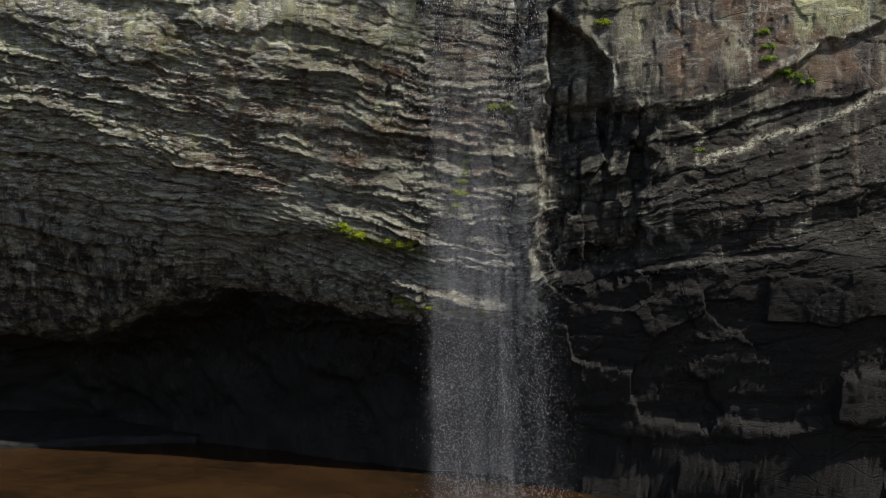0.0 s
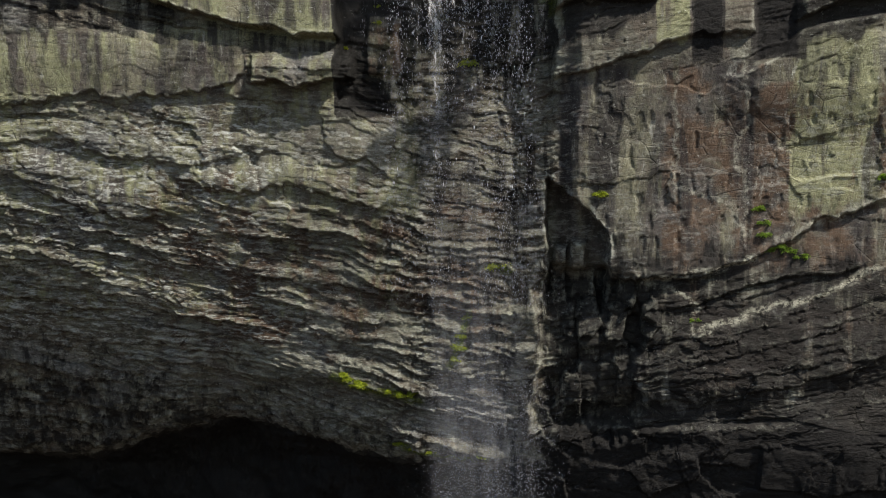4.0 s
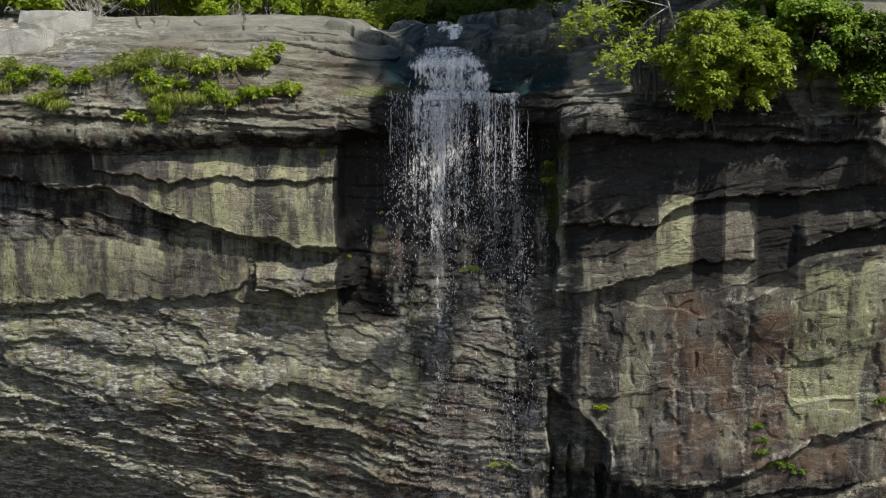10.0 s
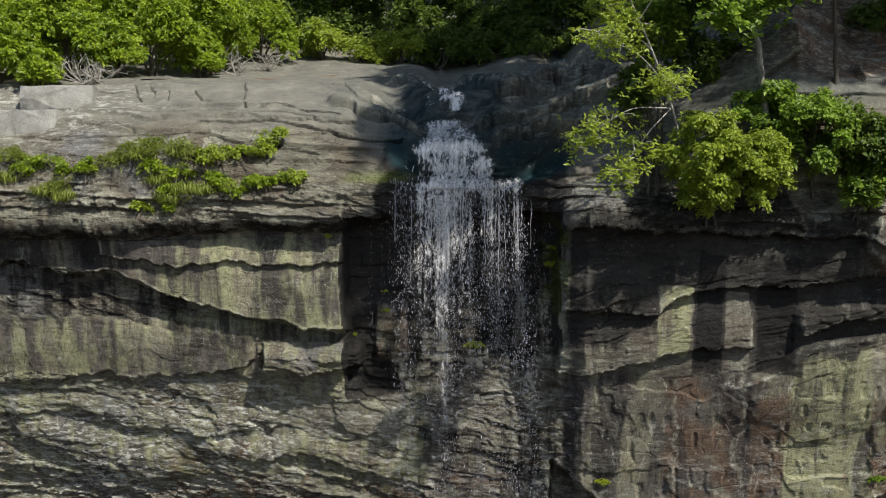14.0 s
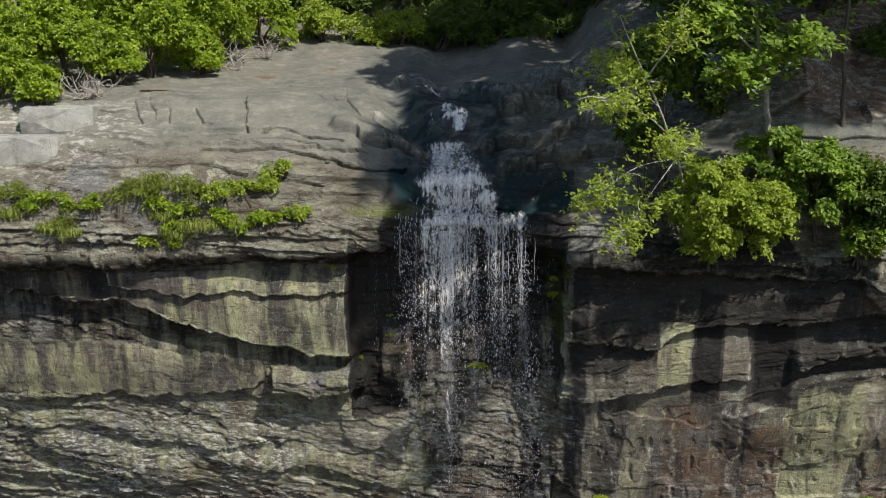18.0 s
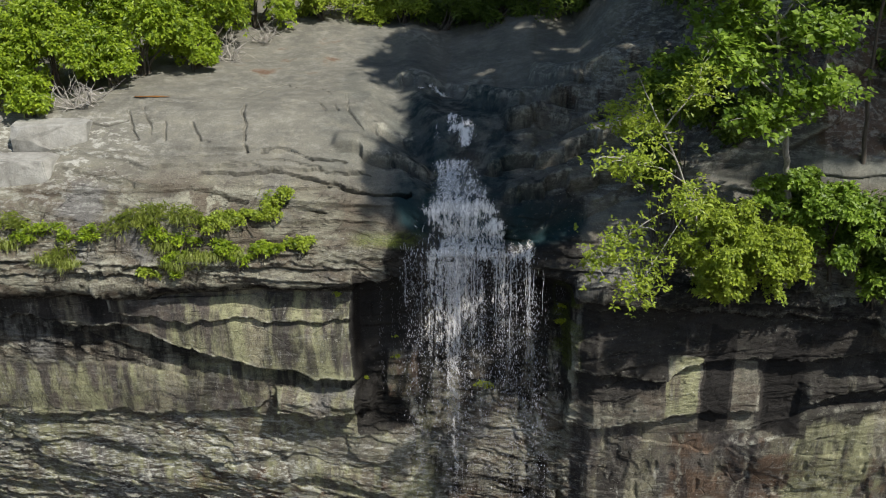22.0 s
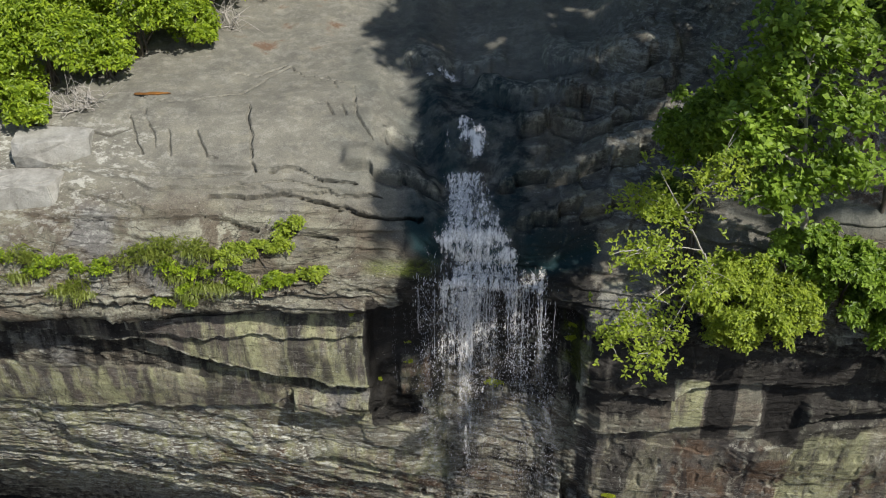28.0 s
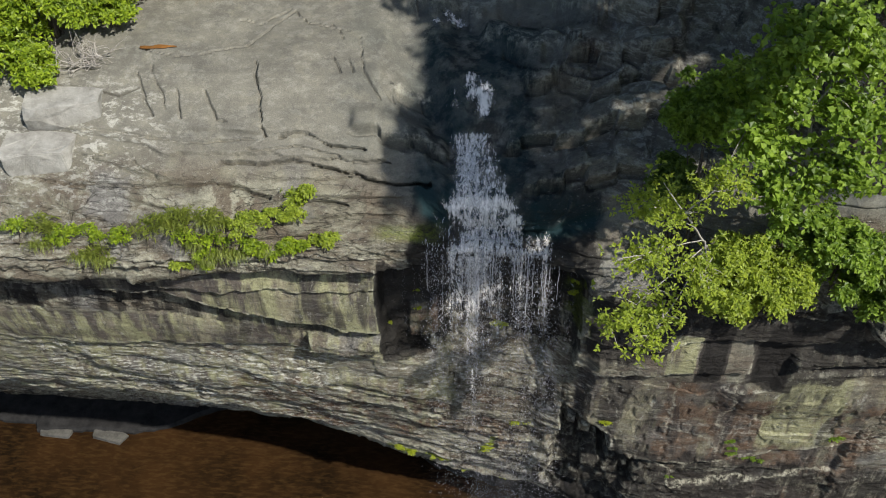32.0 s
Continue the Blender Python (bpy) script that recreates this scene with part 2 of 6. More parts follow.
def stone_material(name, dark, light):
    n = Nodes(name)
    p = n.coords()
    a = n.noise(p, 2.2, 8, 0.7)
    g = n.noise(p, 26.0, 6, 0.7)
    col = n.mix(n.ramp(a, (0.32, 0.0), (0.66, 1.0)), dark, light)
    col = n.mix(0.35, col, n.ramp(g, (0.3, 0.3), (0.7, 1.0)), "MULTIPLY")
    n.put(n.bsdf.inputs["Base Color"], col)
    n.put(n.bsdf.inputs["Roughness"], 0.9)
    n.put(n.bsdf.inputs["Specular IOR Level"], 0.15)
    n.bump(n.math("ADD", a, n.math("MULTIPLY", g, 0.3)), 0.7, 0.06)
    return n.mat


def leaf_material(name, dark, light, through_light=0.45):
    n = Nodes(name)
    geo = n.add("NewGeometry")
    p = n.coords()
    clump = n.noise(p, 1.1, 3, 0.5)
    f = n.math("ADD", n.math("MULTIPLY", geo.outputs["Random Per Island"], 0.6), n.math("MULTIPLY", clump, 0.45), clamp=True)
    col = n.mix(n.ramp(f, (0.15, 0.0), (0.85, 1.0)), dark, light)
    n.put(n.bsdf.inputs["Base Color"], col)
    n.put(n.bsdf.inputs["Roughness"], 0.48)
    n.put(n.bsdf.inputs["Specular IOR Level"], 0.4)
    tr = n.add("BsdfTranslucent", Color=n.mix(0.5, col, tuple(min(1.0, c * 1.6) for c in light)))
    mx = n.add("MixShader")
    mx.inputs[0].default_value = through_light
    n.tree.links.new(n.bsdf.outputs[0], mx.inputs[1])
    n.tree.links.new(tr.outputs[0], mx.inputs[2])
    n.tree.links.new(mx.outputs[0], n.out.inputs[0])
    return n.mat


def bark_material(name, dark, light):
    n = Nodes(name)
    p = n.coords((8, 8, 1.2))
    a = n.noise(p, 3.0, 7, 0.7)
    n.put(n.bsdf.inputs["Base Color"], n.mix(n.ramp(a, (0.3, 0.0), (0.7, 1.0)), dark, light))
    n.put(n.bsdf.inputs["Roughness"], 0.9)
    n.bump(a, 0.6, 0.02)
    return n.mat


def water_material(name, colour, rough, mix_through):
    n = Nodes(name)
    p = n.coords((9, 9, 1.6))
    a = n.noise(p, 2.0, 6, 0.65)
    n.put(n.bsdf.inputs["Base Color"], n.mix(n.ramp(a, (0.3, 0.0), (0.7, 1.0)), tuple(c * 0.72 for c in colour), colour))
    n.put(n.bsdf.inputs["Roughness"], rough)
    n.put(n.bsdf.inputs["IOR"], 1.33)
    clear = n.add("BsdfTransparent")
    mx = n.add("MixShader")
    mx.inputs[0].default_value = mix_through
    n.tree.links.new(n.bsdf.outputs[0], mx.inputs[1])
    n.tree.links.new(clear.outputs[0], mx.inputs[2])
    n.tree.links.new(mx.outputs[0], n.out.inputs[0])
    return n.mat


def sheet_material():
    """White water that shows the rock between its streaks."""
    n = Nodes("streaked_white_water")
    strand = n.noise(n.coords((6.5, 1.0, 0.14)), 1.0, 5, 0.62)
    lace = n.noise(n.coords((9.0, 4.0, 3.6)), 1.7, 9, 0.76, 0.5)
    streak = n.noise(n.coords((24.0, 6.0, 1.3)), 1.0, 6, 0.7)
    thin = n.tree.nodes.new("ShaderNodeAttribute")
    thin.attribute_name = "thin"
    v = n.math("MULTIPLY_ADD", strand, 0.28, n.math("MULTIPLY_ADD", lace, 0.60, n.math("MULTIPLY", streak, 0.12)))
    v = n.math("SUBTRACT", v, n.math("MULTIPLY", thin.outputs["Fac"], 0.12))
    n.put(n.bsdf.inputs["Base Color"], (0.86, 0.83, 0.79, 1))
    n.put(n.bsdf.inputs["Roughness"], 0.3)
    n.put(n.bsdf.inputs["IOR"], 1.33)
    clear = n.add("BsdfTransparent")
    mx = n.add("MixShader", Fac=n.ramp(v, (0.46, 0.0), (0.60, 0.85)))
    n.tree.links.new(clear.outputs[0], mx.inputs[1])
    n.tree.links.new(n.bsdf.outputs[0], mx.inputs[2])
    n.tree.links.new(mx.outputs[0], n.out.inputs[0])
    return n.mat


def mist_material():
    """Fine spray too small to see drop by drop: a soft veil with faint upright streaks."""
    n = Nodes("fine_drifting_mist")
    strand = n.noise(n.coords((3.4, 3.4, 0.30)), 1.0, 5, 0.6)
    puff = n.noise(n.coords((1.4, 1.4, 1.1)), 1.0, 7, 0.72, 0.6)
    speck = n.noise(n.coords((24.0, 24.0, 13.0)), 1.0, 4, 0.75)
    thin = n.tree.nodes.new("ShaderNodeAttribute")
    thin.attribute_name = "thin"
    v = n.math("MULTIPLY_ADD", strand, 0.18, n.math("MULTIPLY_ADD", puff, 0.24, n.math("MULTIPLY", speck, 0.58)))
    v = n.math("SUBTRACT", v, n.math("MULTIPLY", thin.outputs["Fac"], 0.16))
    n.put(n.bsdf.inputs["Base Color"], (0.62, 0.62, 0.66, 1))
    n.put(n.bsdf.inputs["Roughness"], 0.6)
    clear = n.add("BsdfTransparent")
    mx = n.add("MixShader", Fac=n.ramp(v, (0.38, 0.0), (0.66, 0.055)))
    n.tree.links.new(clear.outputs[0], mx.inputs[1])
    n.tree.links.new(n.bsdf.outputs[0], mx.inputs[2])
    n.tree.links.new(mx.outputs[0], n.out.inputs[0])
    return n.mat


def pool_material():
    n = Nodes("tannin_water_over_sand")
    p = n.coords()
    skew = n.add("Mapping", Vector=p)
    skew.inputs["Rotation"].default_value = (0, 0, 0.9)
    skew.inputs["Scale"].default_value = (1.0, 3.2, 1.0)
    a = n.noise(p, 0.35, 5, 0.6)
    r = n.noise(skew.outputs[0], 2.4, 5, 0.6, 0.5)
    col = n.mix(n.ramp(a, (0.35, 0.0), (0.65, 1.0)), (0.009, 0.0055, 0.003), (0.030, 0.015, 0.006))
    col = n.mix(n.math("MULTIPLY", n.ramp(r, (0.45, 0.0), (0.7, 1.0)), 0.45), col, (0.062, 0.034, 0.013))
    n.put(n.bsdf.inputs["Base Color"], col)
    n.put(n.bsdf.inputs["Roughness"], 0.25)
    n.put(n.bsdf.inputs["IOR"], 1.33)
    n.put(n.bsdf.inputs["Specular IOR Level"], 0.25)
    n.bump(r, 0.25, 0.05)
    return n.mat


def soil_material():
    n = Nodes("forest_litter")
    p = n.coords()
    a = n.noise(p, 1.4, 8, 0.7)
    g = n.noise(p, 18.0, 6, 0.7)
    col = n.mix(n.ramp(a, (0.3, 0.0), (0.7, 1.0)), (0.022, 0.018, 0.010), (0.085, 0.052, 0.026))
    n.put(n.bsdf.inputs["Base Color"], n.mix(n.ramp(g, (0.5, 0.0), (0.7, 0.6)), col, (0.05, 0.07, 0.015)))
    n.put(n.bsdf.inputs["Roughness"], 0.95)
    n.bump(g, 0.8, 0.06)
    return n.mat


ROCK = rock_material()
PALE_STONE = stone_material("pale_bleached_stone", (0.20, 0.19, 0.165), (0.40, 0.39, 0.35))
GREY_STONE = stone_material("grey_wet_stone", (0.045, 0.042, 0.036), (0.16, 0.15, 0.125))
LEAF_RHODO = leaf_material("rhododendron_leaf", (0.040, 0.090, 0.008), (0.345, 0.440, 0.030))
LEAF_MAPLE = leaf_material("broad_tree_leaf", (0.035, 0.075, 0.008), (0.255, 0.365, 0.042))
LEAF_FINE = leaf_material("young_yellow_green_leaf", (0.090, 0.140, 0.018), (0.355, 0.425, 0.045))
# Darker copy of the broad leaf, with shade put into its colour
LEAF_SHADED = leaf_material("shaded_forest_leaf", (0.030, 0.060, 0.008), (0.130, 0.190, 0.022), 0.40)
LEAF_GRASS = leaf_material("ledge_grass_blade", (0.095, 0.135, 0.020), (0.310, 0.350, 0.070))
MOSS = leaf_material("moss_tuft", (0.130, 0.170, 0.010), (0.380, 0.430, 0.026), 0.30)
BARK_GREY = bark_material("grey_bark", (0.10, 0.09, 0.075), (0.36, 0.33, 0.28))
BARK_DARK = bark_material("dark_bark", (0.030, 0.024, 0.018), (0.110, 0.090, 0.066))
DEADWOOD = bark_material("bleached_dead_twig", (0.20, 0.18, 0.155), (0.46, 0.43, 0.38))
FOAM = water_material("white_foam", (0.80, 0.80, 0.82), 0.35, 0.25)
SPRAY = water_material("falling_spray", (0.64, 0.64, 0.69), 0.3, 0.55)
SHEET = sheet_material()
MIST = mist_material()
POOL = pool_material()
SOIL = soil_material()
PUDDLE = stone_material("rust_puddle", (0.060, 0.026, 0.008), (0.26, 0.115, 0.030))

# ---- numeric helpers ----
RNG = np.random.default_rng(7)
_PERM = np.random.default_rng(3).permutation(256)
_GRAD = np.random.default_rng(4).uniform(-1, 1, 256)


def hash01(i, j, seed=0):
    return (_GRAD[_PERM[(_PERM[(i + seed * 17) & 255] + j) & 255]] + 1) / 2


def vnoise(u, v, seed=0):
    """Smooth value noise in -1 to 1 over two coordinates."""
    i, j = np.floor(u).astype(int), np.floor(v).astype(int)
    a, b = u - i, v - j
    a, b = a * a * a * (a * (a * 6 - 15) + 10), b * b * b * (b * (b * 6 - 15) + 10)
    h = lambda p, q: hash01(p, q, seed)
    return 2 * ((h(i, j) * (1 - a) + h(i + 1, j) * a) * (1 - b) + (h(i, j + 1) * (1 - a) + h(i + 1, j + 1) * a) * b) - 1


def fbm(u, v, octaves=5, seed=0, gain=0.5):
    out, amp = 0, 1.0
    for k in range(octaves):
        out = out + amp * vnoise(u * 2.03**k + 11.3 * k, v * 2.03**k - 7.1 * k, seed + k)
        amp *= gain
    return out


def blocks(u, v, seed=0):
    """Cells of broken rock: a level for each cell with its own tilt, and the distance to its edge."""
    i, j = np.floor(u).astype(int), np.floor(v).astype(int)
    d1 = np.full(u.shape, 9.0)
    d2 = np.full(u.shape, 9.0)
    level = np.zeros(u.shape)
    for di in (-1, 0, 1):
        for dj in (-1, 0, 1):
            p, q = i + di, j + dj
            du = u - (p + 0.1 + 0.8 * hash01(p, q, seed))
            dv = v - (q + 0.1 + 0.8 * hash01(p, q, seed + 1))
            d = np.maximum(np.abs(du), np.abs(dv)) * 0.6 + 0.4 * np.hypot(du, dv)
            lev = hash01(p, q, seed + 2) * 2 - 1 + (hash01(p, q, seed + 3) - 0.5) * 1.6 * du + (hash01(p, q, seed + 4) - 0.5) * 1.6 * dv
            near = d < d1
            d2 = np.where(near, d1, np.minimum(d2, d))
            level = np.where(near, lev, level)
            d1 = np.where(near, d, d1)
    return level, d2 - d1


def strata(u, q, rows, cells, seed=0, pinch=0.45):
    """Beds of broken plates: each plate's own level, its place in its bed (0 low, 1 high) and the distance to its nearest joint."""
    qq = q * rows + pinch * vnoise(u * cells * 0.55, q * rows * 0.35, seed + 5) + 0.4 * pinch * vnoise(u * cells * 1.9, q * rows * 0.5, seed + 6)
    k = np.floor(qq).astype(int)
    uu = u * cells + 19.7 * hash01(k, k * 3 + 1, seed) + 0.12 * vnoise(u * cells * 3, qq * 2.0, seed + 7)
    i = np.floor(uu).astype(int)
    f = uu - i
    e0 = 0.7 * (hash01(i, k, seed + 1) - 0.5)
    e1 = 1 + 0.7 * (hash01(i + 1, k, seed + 1) - 0.5)
    i = np.where(f < e0, i - 1, np.where(f > e1, i + 1, i))
    side = np.minimum(np.abs(f - e0), np.abs(f - e1)) / cells
    level = 2 * hash01(i, k, seed + 2) - 1
    tilt = (hash01(i, k, seed + 3) - 0.5) * (qq - k - 0.5) + (hash01(i, k, seed + 4) - 0.5) * (f - 0.5)
    return level + 0.6 * tilt, qq - k, np.minimum(side, np.minimum(qq - k, 1 - qq + k) / rows)


def step(e0, e1, v):
    t = np.clip((v - e0) / (e1 - e0), 0, 1)
    return t * t * (3 - 2 * t)


def window(v, lo, hi, soft):
    return step(lo - soft, lo + soft, v) * (1 - step(hi - soft, hi + soft, v))


def along(points, x):
    """The height of an edge, given by a few corners, at each x."""
    p = np.array(points, float)
    return np.interp(x, p[:, 0], p[:, 1])


def near_line(points, x, z):
    """Distance of each place to a line of a few corners."""
    p = np.array(points, float)
    best = np.full(np.shape(x), 99.0)
    for (ax, az), (bx, bz) in zip(p[:-1], p[1:]):
        dx, dz = bx - ax, bz - az
        t = np.clip(((x - ax) * dx + (z - az) * dz) / (dx * dx + dz * dz), 0, 1)
        best = np.minimum(best, np.hypot(x - ax - t * dx, z - az - t * dz))
    return best


def raw_mesh(name, verts, faces, material, smooth=False):
    """A mesh from an array of corners and an array of triangles or of quads."""
    me = bpy.data.meshes.new(name)
    verts, faces = np.asarray(verts, np.float32), np.asarray(faces, np.int32)
    n, k = faces.shape
    me.vertices.add(len(verts))
    me.vertices.foreach_set("co", verts.ravel())
    me.loops.add(n * k)
    me.loops.foreach_set("vertex_index", faces.ravel())
    me.polygons.add(n)
    me.polygons.foreach_set("loop_start", np.arange(0, n * k, k, dtype=np.int32))
    me.update(calc_edges=True)
    me.polygons.foreach_set("use_smooth", np.full(n, smooth))
    me.materials.append(material)
    return me


def part(name, me, parent=None, label=""):
    ob = new(name, me)
    ob.parent = parent
    return tagged(ob, label)


def thing(name, label, category, at=(0, 0, 0), group="", kind=""):
    ob = new(name)
    ob.location = at
    ob.empty_display_size = 0.3
    return tagged(ob, label, category, group, kind)


# ---- the cliff ----
# Section lines (y, z) from the pool's floor up the wall, over the lip and back into the woods, at several places along the wall.
STATIONS = {}
STATIONS[-34] = [(11.4, -5.6), (11.5, -4), (9.85, -1.6), (6.95, -0.6), (3.6, 3.3), (2.2, 6), (0.8, 10.1), (0.6, 12.4), (-0.3, 12.75), (-0.3, 14), (1.8, 15.3), (2.8, 15.9), (5, 16.3), (10, 17), (20, 19.5), (45, 26)]
STATIONS[-11.2] = [(10.5, -5.6), (10.7, -4), (9.15, -1.5), (6.15, -0.7), (3.2, 3.3), (1.7, 6), (0.35, 10.1), (0.05, 12.4), (-0.75, 12.75), (-0.75, 13.9), (1.7, 15.3), (2.6, 15.9), (5, 16.3), (10, 17), (20, 19.5), (45, 26)]
STATIONS[-6.2] = [(8.5, -5.6), (8.7, -3.4), (7.25, -0.4), (4.85, 0.8), (2.9, 3), (1.4, 6.2), (0.45, 9.9), (0.15, 12.3), (-0.5, 12.72), (-0.5, 14.2), (1.3, 15.3), (2.9, 15.95), (5.9, 16.1), (9.5, 16.8), (20, 19.3), (45, 26)]
STATIONS[-2.8] = [(6.9, -5.6), (7, -3.2), (5.65, -0.9), (3.75, 0.2), (2.5, 2.4), (1.25, 6.2), (0.35, 9.7), (0.1, 12.4), (-0.5, 12.75), (-0.1, 13.7), (1.1, 15.2), (2.9, 15.9), (5.5, 16.1), (9.5, 16.6), (20, 19), (45, 26)]
STATIONS[-0.9] = [(6.1, -5.6), (5.9, -3.2), (4.8, -1), (3.3, 0), (2.3, 2.2), (1.2, 6.2), (0.9, 9.5), (0.75, 12.6), (-0.3, 12.95), (-0.25, 13.55), (0.15, 13.7), (0.35, 14.4), (1.75, 14.8), (3.2, 15.75), (9.5, 16.3), (45, 26)]
STATIONS[1.5] = [(5.4, -5.6), (5, -3), (3.9, -1.2), (2.8, 0), (2, 2.2), (1.2, 6.2), (0.7, 9.5), (0.35, 12.6), (-0.45, 12.95), (-0.4, 13.5), (0.15, 13.65), (0.45, 14.4), (1.8, 14.9), (3.2, 15.75), (9, 16.7), (45, 26)]
STATIONS[2.7] = [(3.8, -5.6), (3.2, -3), (2.4, -1.2), (1.8, 0.6), (1.35, 2.2), (0.35, 6.3), (-0.3, 9.5), (-0.65, 12.3), (-0.9, 12.9), (-0.6, 13.5), (0.3, 14.3), (1.2, 15.0), (3, 15.75), (5.5, 16.3), (14, 17.7), (45, 28)]
STATIONS[5.2] = [(2.9, -5.6), (2.3, -3), (1.45, -0.9), (0.88, 1), (0.5, 3.4), (0.05, 6.5), (-0.6, 9.6), (-0.68, 11.5), (-1.0, 12.7), (-1.0, 13.8), (0, 15.2), (2, 16.0), (4.5, 16.9), (9, 18.7), (20, 22.6), (45, 30)]
STATIONS[7.2] = [(2.3, -5.6), (1.7, -3), (0.9, -0.9), (0.3, 1), (0.35, 2.7), (-0.05, 6.3), (-0.62, 9.7), (-0.85, 11.9), (-1.05, 12.75), (-1.1, 14.3), (-0.75, 15.85), (-0.35, 16.9), (2.6, 18.2), (8.4, 20.2), (20, 23.4), (45, 31)]
STATIONS[9.2] = [(1.8, -5.6), (1.2, -3), (0.4, -0.9), (-0.3, 0.9), (0.2, 2.0), (-0.15, 6), (-0.65, 9.8), (-0.98, 12.2), (-1.1, 12.8), (-1.2, 14.5), (-0.7, 15.7), (1.4, 16.5), (3.4, 18.4), (8, 20.5), (20, 24), (45, 32)]
STATIONS[30] = [(2.6, -5.6), (1.6, -3), (0, -1), (-1.0, 0.9), (-0.8, 2.0), (-1.0, 6), (-1.2, 9.8), (-1.4, 12.2), (-1.5, 12.8), (-1.6, 14.5), (-0.9, 15.7), (1.2, 16.5), (3.2, 18.4), (8, 20.5), (20, 24), (45, 32)]

STEP = 0.034
xs = np.concatenate([np.arange(-34, -13, 0.35), np.arange(-13, 10.6, STEP), np.arange(10.8, 30.1, 0.35)])
level_rows = [8, 22, 44, 84, 104, 120, 92, 20, 44, 60, 52, 60, 52, 24, 14]   # rows between the levels
ts = np.concatenate([k + np.arange(n) / n for k, n in enumerate(level_rows)] + [[15.0]])
st_x = sorted(STATIONS)
st = np.array([STATIONS[x] for x in st_x])
wob = 0.18 * vnoise(xs * 0.7, xs * 0 + 3.1)
at_x = np.stack([np.stack([np.interp(xs + wob, st_x, st[:, k, c]) for k in range(16)]) for c in (0, 1)])    # (2, 16, nx)


def spline(t, p):
    """A rounded line through the levels."""
    k = np.clip(np.floor(t).astype(int), 0, 14)
    f = (t - k)[:, None]
    p0, p1, p2, p3 = p[np.maximum(k - 1, 0)], p[k], p[k + 1], p[np.minimum(k + 2, 15)]
    bent = 0.5 * (2 * p1 + (p2 - p0) * f + (2 * p0 - 5 * p1 + 4 * p2 - p3) * f**2 + (3 * p1 - p0 - 3 * p2 + p3) * f**3)
    return 0.45 * bent + 0.55 * (p1 + (p2 - p1) * f)


Y0, Z0 = spline(ts, at_x[0]), spline(ts, at_x[1])
X0 = np.broadcast_to(xs, Y0.shape).copy()
T0 = np.broadcast_to(ts[:, None], Y0.shape)
gy, gz = np.gradient(Y0, axis=0), np.gradient(Z0, axis=0)
ln = np.hypot(gy, gz) + 1e-9
NY, NZ = -gz / ln, gy / ln          # out of the rock
S0 = np.concatenate([np.zeros((1, len(xs))), np.cumsum(np.hypot(np.diff(Y0, axis=0), np.diff(Z0, axis=0)), axis=0)])
V0 = S0 - S0[np.searchsorted(ts, 6.0)][None]      # way along the section, 0 at mid height

face = step(2.4, 3.2, T0) * (1 - step(8.3, 9.2, T0))
slab = step(9.3, 10.0, T0)
left = 1 - step(-1.8, 0.6, X0)
right = step(2.1, 2.5, X0 + 0.12 * vnoise(Z0 * 1.3, Z0 * 0 + 5))
alcove = window(X0 + 0.06 * vnoise(Z0 * 2.0, Z0 * 0), -2.68, 2.25, 0.05) * window(Z0 + 0.35 * vnoise(X0 * 1.1, X0 * 0, 9), 8.3, 12.72, 0.22)

D = np.zeros_like(X0)


def ledge(edge, depth, height, x0, x1, soft=0.12, rough=0.085):
    """A slab that stands out above a broken lower edge and dies away upwards."""
    global D
    e = along(edge, X0) + rough * fbm(X0 * 1.9, X0 * 0 + depth * 9, 5, 5, 0.6)
    over = step(-0.03, 0.05, Z0 - e) * (1 - step(height * 0.35, height, Z0 - e))
    D += depth * over * window(X0, x0, x1, soft) * (T0 < 9.2) * (T0 > 2.2)


# alcove behind the fall, notch under the wall at its side
deep = 1 - step(-1.6, -1.1, X0 + 0.3 * vnoise(Z0 * 1.3, Z0 * 0, 12))
alcove *= np.maximum(deep, step(7.8, 10.2, Z0 + 0.4 * vnoise(X0 * 1.6, Z0 * 1.6, 13)))
D -= alcove * (0.30 - 0.05 * deep) * (0.85 + 0.15 * vnoise(X0 * 1.5, Z0 * 2.5, 8)) - 0.16 * window(X0, -2.05, -1.35, 0.06) * window(Z0, 9.3, 10.7, 0.06)
notch_top = along([(2.2, 6.9), (2.6, 6.55), (3.1, 6.2), (3.5, 5.7), (3.62, 5.0), (3.7, 4.5)], X0) + 0.06 * fbm(X0 * 4, Z0 * 4, 3, 14)
notch = window(X0 + 0.08 * vnoise(Z0 * 3, X0 * 0, 19), 2.2, 3.62, 0.05) * (1 - step(-0.05, 0.02, Z0 - notch_top)) * step(3.0, 4.9, Z0)
D -= 0.80 * notch * (1 - 0.42 * window(X0 + 0.05 * vnoise(Z0 * 4, X0 * 0, 20), 2.75, 3.12, 0.03) * window(Z0, 4.7, 5.35, 0.04) - 0.30 * window(X0, 2.36, 2.66, 0.03) * window(Z0, 4.8, 5.2, 0.04))
# the dark corner below it, broken into upright blocks
D -= 0.30 * window(X0 + 0.25 * fbm(Z0 * 1.2, X0 * 0.6, 3, 25), 2.15, 4.35, 0.12) * window(Z0, 0.9, 4.65, 0.25)
lev7, gap7 = blocks(X0 * 2.6, Z0 * 1.25 + 0.2 * fbm(X0 * 2, Z0 * 2, 2, 26), 27)
D += (0.17 * lev7 - 0.06 * (1 - step(0, 0.06, gap7))) * window(X0, 2.2, 4.7, 0.25) * window(Z0, 0.6, 4.6, 0.3)
